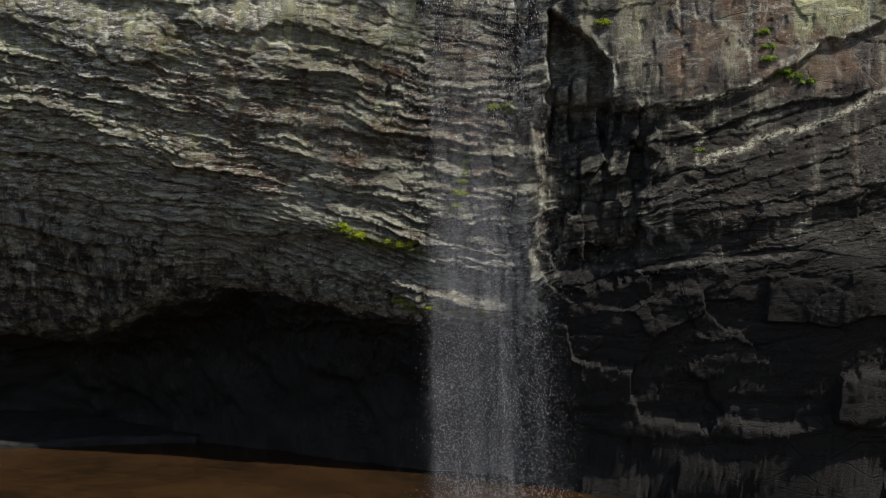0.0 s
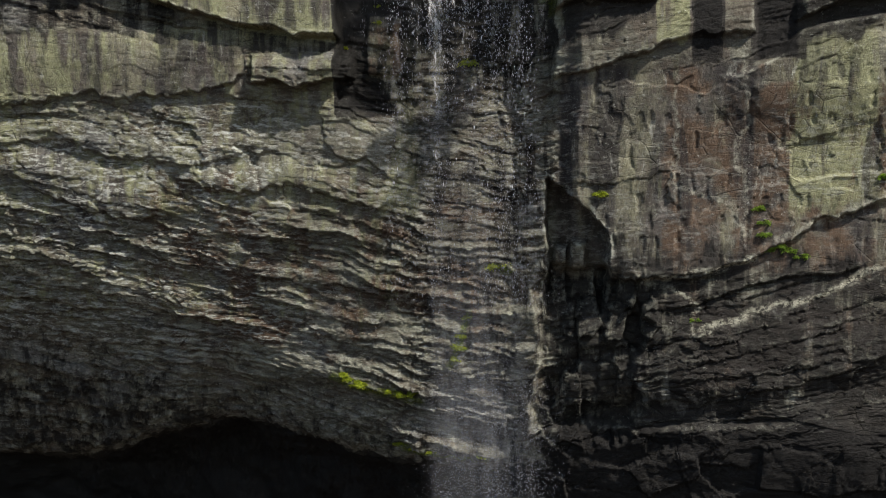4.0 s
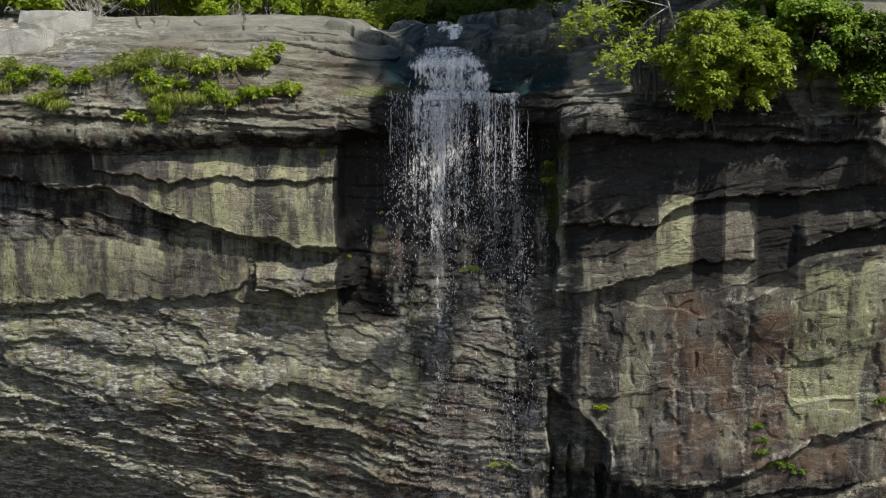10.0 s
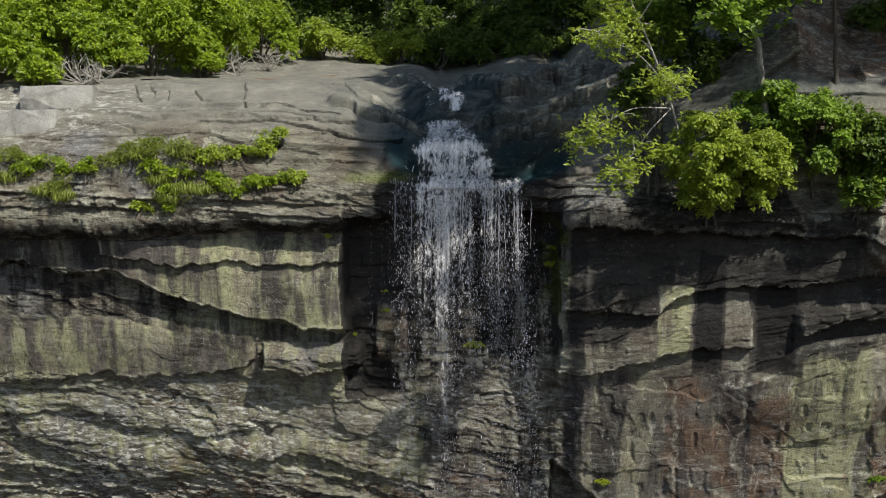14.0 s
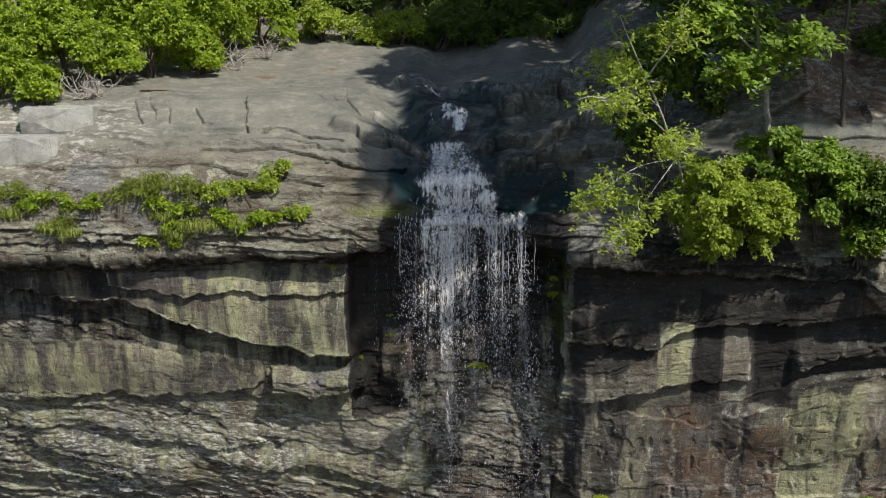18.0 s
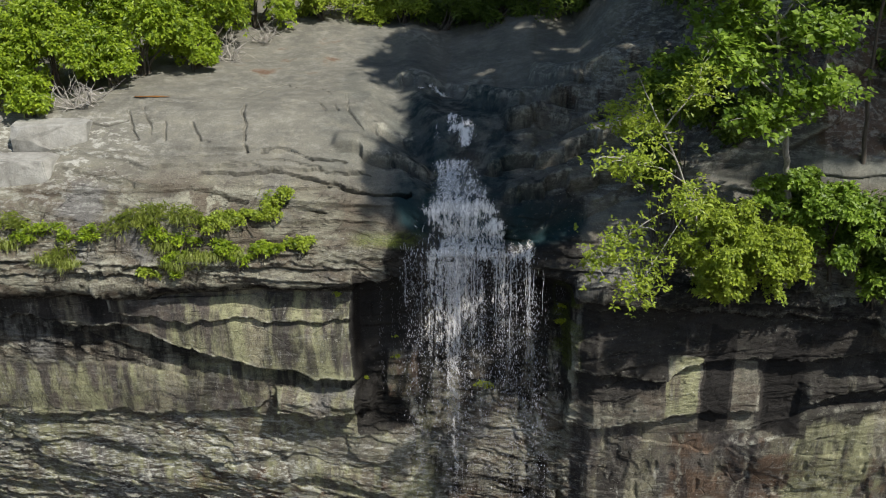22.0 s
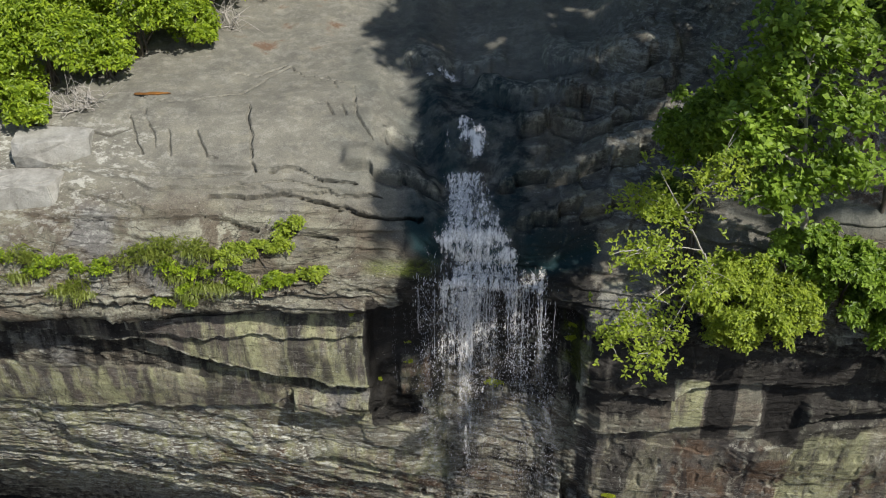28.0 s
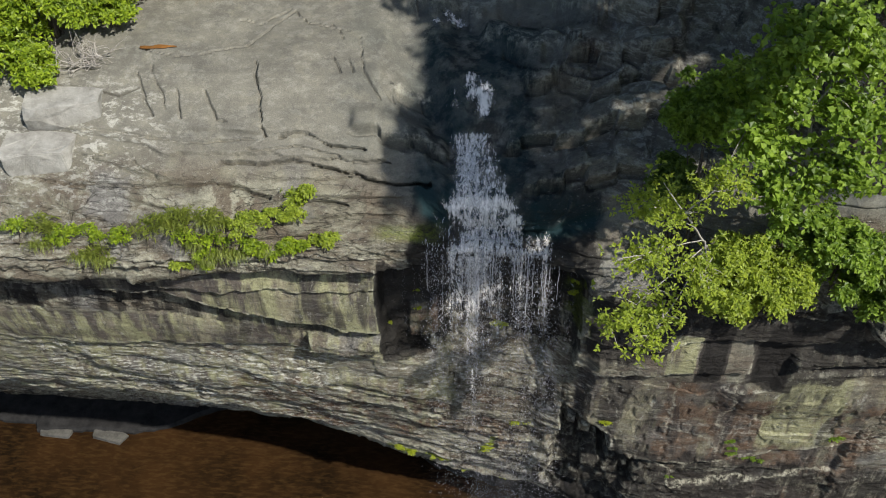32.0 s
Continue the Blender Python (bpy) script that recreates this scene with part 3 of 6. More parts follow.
D -= 0.15 * window(X0, 3.5, 9.9, 0.1) * step(3.2, 4.2, Z0) * (1 - step(-0.04, 0.03, Z0 + 0.10 * fbm(X0 * 2.1, X0 * 0, 4, 15) - along([(3.5, 4.75), (4.37, 4.62), (5.76, 4.82), (6.9, 5.18), (8, 5.9), (9.7, 6.6)], X0)))
D += 0.10 * window(X0, 3.6, 10.5, 0.3) * step(1.2, 2.6, Z0) * (1 - step(-0.1, 0.04, Z0 + 0.10 * fbm(X0 * 2.4, X0 * 0, 4, 16) - along([(3.6, 2.6), (5.4, 3.35), (6.75, 3.85), (7.6, 4.12), (9.7, 5.05)], X0)))
# the slabs of the sunny side
ledge([(-10.7, 11.66), (-8.24, 11.41), (-7.03, 10.92), (-5.96, 10.6), (-4.9, 10.31), (-3.7, 10.14), (-2.7, 10.0)], 0.33, 2.3, -13, -2.66, 0.04)
ledge([(-8.6, 12.0), (-6.6, 11.55), (-5.6, 11.75), (-4.4, 11.62), (-2.7, 11.75)], 0.14, 1.0, -8.4, -2.66, 0.04)
ledge([(-10.9, 8.61), (-9.8, 8.62), (-8.56, 8.94), (-8.14, 8.78), (-6.77, 8.75), (-5.28, 9.06), (-4.87, 9.29)], 0.11, 1.75, -13, -4.95, 0.25)
ledge([(-4.95, 9.05), (-3.3, 9.03), (-2.5, 9.1)], 0.34, 0.75, -4.72, -2.35, 0.05)
ledge([(-13, 7.3), (-10.82, 7.0), (-10.1, 6.46), (-9.23, 6.12), (-7.8, 5.94), (-7.0, 5.85)], 0.12, 1.3, -11.3, -7.3, 0.18)
ledge([(-11, 7.75), (-9.6, 7.75), (-8.4, 7.45), (-6.3, 7.15), (-5, 7.5)], 0.09, 0.7, -12, -4.4, 0.3)
ledge([(-7, 6.9), (-5.3, 6.55), (-3.8, 6.75), (-2, 6.2)], 0.12, 0.7, -6.6, -1.6, 0.3)
ledge([(-12, 4.9), (-9.84, 4.32), (-7.25, 3.55), (-4, 2.4)], 0.09, 0.9, -13, -4.5, 0.4)
ledge([(-8, 2.2), (-5.5, 1.9), (-3, 1.85), (-1.7, 1.5), (-0.6, 1.45)], 0.13, 0.8, -7.6, -0.5, 0.3)
ledge([(-4, 1.1), (-2, 0.6), (-0.9, 0.05), (0.8, -0.1)], 0.14, 0.6, -4.2, 1.2, 0.3)
# the wall past the fall
ledge([(2.2, 9.1), (3.08, 9.19), (3.93, 9.51), (5.26, 9.89), (6.46, 9.96)], 0.16, 1.4, 2.2, 6.5, 0.08)
ledge([(2.2, 10.6), (4.4, 10.75), (5.6, 11.3), (7.2, 11.35), (9.6, 11.9)], 0.24, 1.3, 2.2, 10.6, 0.2)
ledge([(7.3, 10.2), (8.4, 10.65), (9.8, 10.9)], 0.30, 0.7, 7.4, 10.6, 0.12)
D += 0.24 * window(X0, 6.2, 11, 0.5) * step(7.6, 8.9, Z0) * (1 - step(-0.05, 0.06, Z0 - along([(6.2, 9.1), (7.04, 9.55), (7.44, 10.04), (8.2, 10.22), (10, 10.5)], X0)))
ledge([(2.2, 12.72), (5, 12.55), (8, 12.5), (10.6, 12.7)], 0.30, 0.9, 2.2, 10.6, 0.2)
ledge([(2.6, 0.85), (5.1, 1.1), (7.5, 1.45), (9.6, 2.05)], -0.22, 1.0, 2.6, 10.6, 0.3)
ledge([(-13, 13.15), (-9, 13.2), (-6.3, 13.1), (-2.8, 13.25), (2, 13.2)], 0.10, 0.45, -13, 2.0, 0.3)

D += 0.34 * window(X0 + 0.2 * vnoise(Z0 * 2, Z0 * 0, 17), 8.7, 12, 0.1) * window(Z0 + 0.15 * fbm(X0 * 1.5, X0 * 0, 3, 18), 12.0, 13.3, 0.08)
lev6, gap6 = blocks(X0 * 0.42 + 0.15 * Z0 + 0.2 * fbm(X0 * 0.8, Z0 * 0.8, 3, 22), Z0 * 0.75 + 0.12 * X0 + 0.15 * fbm(X0, Z0, 3, 23), 24)
D6 = (0.035 * lev6 - 0.03 * (1 - step(0, 0.03, gap6))) * left * window(Z0, 4.6, 8.6, 0.4)
D += D6

# bedding: long plates with sharp undersides, dipping one way left of the fall and the other way right of it
dip = (0.13 - 0.33 * step(0.9, 2.3, X0)) * step(2.0, 3.0, T0) * (1 - step(8.3, 9.2, T0))
ragged = 0.035 * fbm(X0 * 3.1, V0 * 4.3, 4, 29, 0.6)
q = V0 + dip * (X0 - 1.5) + 0.22 * fbm(X0 * 0.33, V0 * 0.45, 3, 21) + ragged
u = X0 + 0.06 * fbm(X0 * 2.2 + 4, V0 * 2.6, 4, 30, 0.6)
base_r = step(1.6, 2.6, X0) * window(Z0, -5.5, 1.6, 0.3) * (T0 < 3.4)
lower = 1 - step(7.5, 9.6, Z0)
rim_a = along([(-10.7, 11.66), (-8.24, 11.41), (-7.03, 10.92), (-5.96, 10.6), (-4.9, 10.31), (-3.7, 10.14), (-2.7, 10.0)], X0)
panel = left * np.maximum(window(Z0 - rim_a, 0.1, 2.4, 0.15) * (Z0 < 12.5), window(Z0, 8.85, 10.25, 0.12) * (X0 < -4.9))
plain = 1 - 0.90 * window(X0, 2.4, 10, 0.15) * window(Z0, 4.9, 9.3, 0.3) - 0.86 * panel - 0.80 * window(X0, -10.6, -7.6, 0.3) * window(Z0 - 0.25 * X0, 8.1, 9.2, 0.2) - 0.45 * left * window(Z0, 6.2, 8.4, 0.5) * step(-0.2, 0.3, vnoise(X0 * 0.4, Z0 * 0.8, 33)) - 0.35 * window(X0, 2.4, 10, 0.15) * window(Z0, 9.3, 12.4, 0.3)
plain = np.clip(plain, 0.08, 1)
low_left = (1 - step(1.0, 2.2, X0)) * window(Z0, 0.2, 6.2, 0.7)
bedded = np.maximum(face * plain, 0.9 * base_r)
for rows_, cells_, amp, recess, sd in ((0.95, 0.30, 0.044, 0.035, 31), (2.1, 0.55, 0.036, 0.035, 37), (4.6, 1.05, 0.027, 0.024, 43), (9.5, 1.9, 0.016, 0.011, 47)):
    lev, at_, gap = strata(u, q, rows_, cells_, sd)
    saw = {0.95: 0.05, 2.1: 0.055, 4.6: 0.055, 9.5: 0.032}[rows_]
    there = step(-0.45, 0.25, vnoise(X0 * 0.5 * rows_**0.4 + sd, V0 * 0.6 * rows_**0.4, sd + 9))
    D += amp * (lev + 0.55 * (0.5 - at_)) * (0.2 + 0.8 * there) * bedded
    D += saw * (0.5 - at_) * (0.15 + 0.85 * there) * (1 + 0.6 * lev) * low_left * face
    D -= recess * (1 - step(0.0, 0.022, gap)) * there * bedded
# the more massive parts: a few tall joints and flakes
lev, at_, gap = strata(u, Z0 + 0.06 * X0 + ragged, 0.95, 0.75, 51, 0.6)
D += (0.030 * lev - 0.035 * (1 - step(0.0, 0.016, gap)) * step(0.0, 0.4, vnoise(X0 * 0.9, Z0 * 0.9, 53))) * face * (1 - plain) * (1 - 0.6 * panel)
lev, at_, gap = strata(u, Z0 - 0.15 * X0 + ragged, 2.6, 1.4, 55, 0.7)
D += (0.022 * lev * (1 - 0.7 * panel) * step(0.1, 0.4, vnoise(X0 * 0.7, Z0 * 0.7, 57))) * face * (1 - plain)
lev, at_, gap = strata(u, Z0 + 0.03 * X0, 3.2, 0.9, 59, 0.5)
D += (0.055 * lev + 0.03 * (0.5 - at_)) * window(X0, -2.66, 2.3, 0.05) * window(Z0, 8.2, 13.0, 0.2)
D += 0.016 * fbm(X0 * 1.6, V0 * 2.2, 5, 81) * (face * (0.4 + 0.6 * plain) + 0.4 * slab)
D += 0.011 * fbm(X0 * 9, V0 * 14, 3, 91, 0.6) * (bedded + 0.12 * slab)
# small upright dents of the wall past the fall
dents = step(0.60, 0.72, vnoise(X0 * 6.5 + 0.4 * vnoise(X0 * 2, Z0 * 2, 96), Z0 * 2.2, 95)) * right * window(Z0, 4.8, 9.6, 0.5)
D -= 0.03 * dents
# broken ground low down and inside the cave
D += 0.26 * fbm(X0 * 0.9, V0 * 0.9, 5, 101) * (1 - step(2.2, 3.2, T0)) * (1 - step(1.4, 2.4, X0))
D += 0.05 * fbm(X0 * 5.0, V0 * 6.5, 4, 103, 0.65) * left * window(T0, 1.5, 3.35, 0.25)
lev3, gap3 = blocks(X0 * 0.7, V0 * 0.9, 105)
D += 0.13 * lev3 * base_r

vein = np.zeros_like(X0)
for line, w in (([(-11.79, 4.86), (-10.89, 4.71), (-9.84, 4.32), (-8.51, 4.07), (-7.25, 3.59)], 0.09), ([(4.87, 6.82), (5.57, 6.64), (6.2, 6.34), (6.45, 5.9), (6.61, 5.58)], 0.06),
                ([(7.21, 5.6), (8.06, 5.94), (8.91, 6.27), (9.62, 6.54)], 0.07), ([(4.5, 4.6), (5.76, 4.88), (6.76, 5.18)], 0.06), ([(5.05, 4.51), (5.5, 3.95), (5.57, 3.37)], 0.05),
                ([(5.44, 3.37), (6.75, 3.85), (7.62, 4.12), (9.68, 5.05)], 0.06), ([(6.3, 9.6), (6.42, 8.4), (6.4, 7.2), (6.6, 5.6)], 0.05), ([(4.9, 9.2), (4.95, 7.8), (4.88, 6.9)], 0.05)):
    vein = np.maximum(vein, 1 - step(w * 0.5, w * 1.6, near_line(line, X0 + 0.10 * fbm(Z0 * 2.2, X0 * 2.2, 3, 181), Z0 + 0.08 * fbm(X0 * 2.2, Z0 * 2.2, 3, 183))))
vein *= face
D += 0.016 * vein * (X0 < 0)
# the smooth top: gentle swells, plates that step down towards the lip, cracks
UP = np.clip(T0 - 9, 0, 6)
D += slab * (0.09 * fbm(X0 * 0.45, V0 * 0.5, 3, 111, 0.42) + 0.02 * vnoise(X0 * 1.4, V0 * 1.4, 113) * step(9.5, 11, T0))
for freq, amp, sd in ((0.9, 0.050, 121), (2.7, 0.012, 127)):
    qq = (V0 + 0.06 * X0 + 0.22 * fbm(X0 * 0.35, V0 * 0.4, 3, sd)) * freq
    k = np.floor(qq)
    on = step(-0.1, 0.5, vnoise(X0 * 0.5 + k * 5.1, k * 2.7, sd + 2))
    D += amp * on * ((1 - (qq - k)) * step(0, 0.08, qq - k) - 0.4) * step(8.6, 9.2, T0) * (1 - step(10.5, 12.5, T0))
# layered front of the top slab
qq = (Z0 + 0.03 * X0 + 0.10 * fbm(X0 * 0.5, Z0 * 0.8, 4, 145)) * 3.3
k = np.floor(qq)
on = step(-0.5, 0.3, vnoise(X0 * 0.55 + k * 4.3, k * 1.9, 147))
D += 0.12 * on * ((1 - (qq - k)) * step(0, 0.08, qq - k) - 0.4) * window(T0, 8.0, 10.1, 0.12) * (1 - window(X0, -1.5, 1.6, 0.2))
rough_bed = step(1.2, 3.0, X0) * step(9.3, 10, T0)
stream = window(X0, -2.3, 2.5, 0.5) * step(8.8, 9.3, T0) * (1 - step(13.2, 14.0, T0))
bed = window(X0 + 0.3 * fbm(V0 * 0.8, X0 * 0.8, 3, 135), -1.9, 12, 0.7) * step(9.9, 10.3, T0) * (1 - step(12.9, 13.3, T0))
bu = X0 + 0.10 * fbm(X0 * 1.1, V0 * 1.1, 2, 130)
bq = V0 - 0.20 * (X0 - 1.0) * (X0 > 1.0) + 0.30 * fbm(X0 * 0.35, V0 * 0.4, 2, 131)
calm = 1 - 0.85 * window(X0, -2.2, 0.9, 0.3) * (1 - step(12.9, 13.2, T0))
for rows_, cells_, amp, sd in ((0.55, 0.28, 0.15, 231), (1.2, 0.45, 0.08, 237), (2.6, 0.9, 0.035, 241)):
    lev, at_, gap = strata(bu, bq, rows_, cells_, sd, 0.5)
    D += (amp * (0.7 * lev + 0.5 * (0.5 - at_)) - 0.3 * amp * (1 - step(0.0, 0.035, gap))) * bed * calm
# terraces of the stream's bed: each rises behind a broken front edge and dies away backwards
for line, rise, back_, xa, xb in (([(-0.4, 4.5), (0.2, 4.3), (0.83, 4.0), (1.6, 3.7), (2.3, 3.9), (3.4, 3.5), (4.4, 3.4)], 0.34, 1.5, -0.3, 4.4), ([(0.6, 3.0), (1.4, 3.1), (2.2, 2.9), (3.2, 3.05), (4.2, 3.0)], 0.26, 0.85, 0.7, 4.3),
                                  ([(0.2, 1.7), (1.0, 1.8), (2.0, 1.75), (3.0, 2.1), (4.0, 1.9)], 0.24, 1.0, 0.3, 4.2), ([(-3.4, 1.5), (-2.4, 1.42), (-1.6, 1.5), (-1.0, 1.45)], 0.14, 0.8, -3.3, -1.1), ([(0.6, 0.75), (1.6, 0.7), (2.8, 0.9), (4.0, 0.6)], 0.20, 0.8, 0.7, 4.4),
                                  ([(1.4, 5.7), (2.1, 5.45), (2.85, 5.2), (3.6, 4.7), (4.4, 4.5)], 0.36, 2.2, 1.4, 4.6), ([(-2.2, 5.9), (-1.5, 5.75), (-0.6, 5.8), (0.4, 6.2)], 0.20, 1.2, -2.3, 0.4), ([(-2.6, 2.7), (-2.0, 2.62), (-1.5, 2.75)], 0.10, 0.7, -2.5, -1.5)):
    cell = np.floor(X0 * 1.5 + 0.5 * vnoise(X0 * 0.9, X0 * 0 + rise * 31, 139) + rise * 37).astype(int)
    behind = Y0 - along(line, X0) - 0.30 * (hash01(cell, cell * 0 + 7, 140) - 0.5) - 0.10 * vnoise(X0 * 1.2, X0 * 0 + rise * 17, 139)
    D += 1.25 * rise * step(-0.03, 0.03, behind) * (1 - step(back_ * 0.3, back_, behind)) * window(X0, xa, xb, 0.12) * (T0 > 9.8)
    D -= 0.16 * window(behind, -0.15, -0.03, 0.03) * window(X0, xa, xb, 0.12) * (T0 > 9.8)


def blurred(a, n=3):
    for axis in (0, 1):
        a = sum(np.roll(a, k, axis) for k in range(-n, n + 1)) / (2 * n + 1)
    return a


D += (blurred(D, 1) - D) * step(9.6, 9.9, T0) * step(-3.6, -3.2, X0)
D += 0.03 * fbm(X0 * 1.6, V0 * 1.8, 4, 251) * bed
Y1, Z1 = Y0 + NY * D, Z0 + NZ * D
def groove(points, width, depth):
    """A crack across the top, by x and y."""
    d = near_line(points, X0 + 0.05 * fbm(Y1 * 2.1, Y1 * 0, 2, 141), Y1 + 0.05 * fbm(X0 * 2.1, X0 * 0, 2, 142))
    width = width * (0.75 + 0.6 * vnoise(X0 * 2.2 + 3, Y1 * 2.2, 143))
    return depth * (1 - step(width * 0.4, width, d)) * (Z1 > 14.2)
G = groove([(-5.84, 3.35), (-5.62, 2.44), (-5.35, 1.5), (-5.2, 1.29)], 0.035, 0.16)
for line in ([(-8.34, 3.12), (-8.0, 2.5), (-7.74, 1.91)], [(-7.57, 2.44), (-7.28, 1.7)], [(-6.9, 2.47), (-6.42, 1.65), (-6.2, 1.6)], [(-8.6, 2.9), (-8.3, 2.2), (-8.0, 1.8)],
             [(-4.86, 1.24), (-4.2, 1.32), (-3.66, 1.08), (-2.88, 1.11)], [(-8.7, 3.7), (-7.8, 3.45), (-6.2, 4.0), (-5.2, 5.6), (-4.7, 4.96), (-3.6, 4.6)],
             [(-3.4, 4.4), (-3.2, 3.2), (-2.7, 2.5)], [(-10.9, 2.5), (-9.7, 2.4), (-8.9, 2.2), (-8.5, 2.45)], [(-9.5, 1.4), (-7, 1.15), (-5.3, 1.2)], [(-6.2, 0.7), (-4.2, 0.75), (-2.4, 0.62), (-1.4, 0.7)], [(-4.6, 0.15), (-3.4, 0.22), (-2.2, 0.1), (-1.5, 0.3)], [(-5.6, 0.95), (-4.4, 1.02), (-3.2, 0.85), (-2.3, 0.98)], [(-4.1, 4.9), (-3.8, 4.3)], [(-4.0, 3.6), (-3.7, 3.0)], [(-3.6, 3.6), (-3.4, 3.1)], [(-10.8, 0.9), (-9.6, 0.75), (-8.6, 0.9), (-7.6, 0.3)], [(-6.6, 5.2), (-5.9, 5.0), (-5.3, 5.7)]):
    G = np.maximum(G, groove(line, 0.027, 0.11))
for line in ([(-4.86, 1.24), (-4.2, 1.32), (-3.66, 1.08), (-2.88, 1.11)], [(-6.2, 0.7), (-4.2, 0.75), (-2.4, 0.62), (-1.4, 0.7)], [(-4.6, 0.15), (-3.4, 0.22), (-2.2, 0.1), (-1.5, 0.3)], [(-10.5, 0.35), (-8.4, 0.2), (-6.5, 0.3), (-5, 0.1)]):
    G = np.maximum(G, groove(line, 0.036, 0.20))
G = np.maximum(G, groove([(0.4, 5.6), (1.2, 5.2), (1.8, 4.2), (2.7, 3.7), (3.6, 3.0), (4.3, 2.6)], 0.10, 0.22))
G = np.maximum(G, groove([(0.2, 4.2), (0.9, 3.4), (2.0, 3.1), (2.9, 3.3)], 0.10, 0.18))
Y1, Z1 = Y1 - NY * G, Z1 - NZ * G
X1 = X0 + 0.03 * fbm(V0 * 2.3, X0 * 2.3, 3, 151) * step(-13, -12.5, X0) * (1 - step(10, 10.4, X0))
P1 = np.stack([X1, Y1, Z1], -1)

# what stains the rock; the first mask mixes damp with shade painted into colour
Xs = X0 + 0.30 * fbm(X0 * 0.9, Z0 * 0.9, 4, 191)
Zs = Z0 + 0.25 * fbm(X0 * 1.1 + 9, Z0 * 1.1, 4, 193)
# Alcove: the recess's shade painted near-black on rock that is also damp
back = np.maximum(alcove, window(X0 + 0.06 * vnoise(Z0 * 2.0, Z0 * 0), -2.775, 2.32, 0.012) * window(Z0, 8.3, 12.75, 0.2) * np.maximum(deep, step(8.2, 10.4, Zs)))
wet_shade = np.maximum((0.20 - 0.12 * (1 - step(-5, -3, X0))) * face, (0.98 - 0.35 * step(-1.5, -1.1, X0) * (1 - step(10.8, 12, Z0))) * back) + 0.30 * stream * (X0 > -2.9)
wet_shade = np.maximum(wet_shade, 0.9 * window(X0, -1.9, 2.5, 0.35) * window(Z0, 11.5, 14.6, 0.4))
# Upper side wall: dark streaks, with the trees' shade put into the colour
wet_shade = np.maximum(wet_shade, 0.85 * step(2.3, 2.6, X0) * window(Z0 + 0.4 * vnoise(X0 * 1.2, X0 * 0, 161), 10.2, 13.4, 0.4) * (1 - 0.8 * step(8.4, 8.9, X0) * step(11.5, 11.9, Z0)) * (1 - 0.9 * window(X0, 4.42, 5.16, 0.05) * window(Z0, 9.8, 11.4, 0.06)) * (1 - 0.8 * window(X0, 5.85, 6.4, 0.05) * window(Z0, 9.9, 11.25, 0.06)))
# Bands under the lip and the first slab: cast shade painted along with damp
wet_shade = np.maximum(wet_shade, 0.6 * left * window(Z0, 11.5, 12.75, 0.12) * (X0 < -2.7) * (1 - 0.9 * window(X0, -7.4, -2.6, 0.5) * (Z0 < 12.45)))
wet_shade = np.maximum(wet_shade, 0.55 * (X0 < -2.7) * (1 - step(-0.05, 0.03, Z0 - along([(-10.7, 11.66), (-8.24, 11.41), (-7.03, 10.92), (-5.96, 10.6), (-4.9, 10.31), (-3.7, 10.14), (-2.7, 10.0)], X0))) * step(-0.05, 0.05, Z0 - along([(-11, 10.35), (-8.5, 10.3), (-6.74, 9.94), (-5.2, 9.5), (-4.9, 9.75), (-2.6, 9.75)], X0)))
wet_shade = np.maximum(wet_shade, 1.05 * np.maximum(window(X0, 5.2, 5.85, 0.06), window(X0, 6.45, 7.5, 0.2)) * window(Zs, 9.4, 12.2, 0.2))
wet_shade = np.maximum(wet_shade, 0.40 * window(Xs, 3.2, 4.7, 0.15) * window(Zs, 4.8, 9.0, 0.3))
wet_shade = np.maximum(wet_shade, 0.45 * window(Xs, -1.2, 2.6, 0.6) * window(Z0, -6, 8, 0.8))
# Side wall: darker in its corner and towards its foot
wet_shade = np.maximum(wet_shade, 0.72 * window(Xs, 2.2, 4.6, 0.3) * window(Zs, -6, 4.8, 0.4))
wet_shade = np.maximum(wet_shade, step(3.6, 5.0, Xs) * (1 - 0.34 * step(0.0, 1.4, Zs - 0.12 * X0)) * (1 - step(3.6, 5.4, Zs - 0.12 * X0)))
wet_shade = np.maximum(wet_shade, 1.06 * step(1.8, 2.8, Xs) * (1 - step(0.3, 1.3, Zs - 0.1 * X0)))
# Left wall's undercut foot: its shade painted as a dark gradient
wet_shade = np.maximum(wet_shade, 0.55 * left * (1 - step(-0.3, 4.4, Z0 + 0.22 * (X0 + 6) * (X0 < 0) + 0.5 * fbm(X0 * 0.8, Z0 * 0.8, 3, 165))))
# Bank above the side wall: darker
wet_shade = np.maximum(wet_shade, 0.30 * step(4.0, 5.2, Xs) * (Z1 > 15.2))
wet_shade = np.maximum(wet_shade, 0.52 * window(Xs, -1.9, 1.2, 0.35) * (1 - step(5.0, 6.2, Y0 + 0.5 * fbm(X0 * 0.8, Y0 * 0.8, 3, 195))) * step(10.2, 10.6, T0))
wet_shade = np.maximum(wet_shade, 0.12 * rough_bed * (T0 < 12) * (X0 < 4.2))
# Cave: blackened all over, its shade put into the rock's colour
wet_shade = np.maximum(wet_shade, 1.25 * (1 - step(2.5, 3.1, T0)))
# Low side wall: a darker band
wet_shade = np.maximum(wet_shade, 0.70 * window(Xs, 4.2, 10.6, 0.3) * window(Zs, 2.0, 5.4, 0.6))
# Slab beside the stream: thin water film and soft edge of tree shade, painted
wet_shade = np.maximum(wet_shade, 0.16 * window(Xs, -3.5, -1.8, 0.5) * slab * (T0 < 13.5))
wet_shade = wet_shade * (1 - 0.50 * window(X0, -2.05, -1.3, 0.08) * window(Z0, 9.2, 10.7, 0.1))
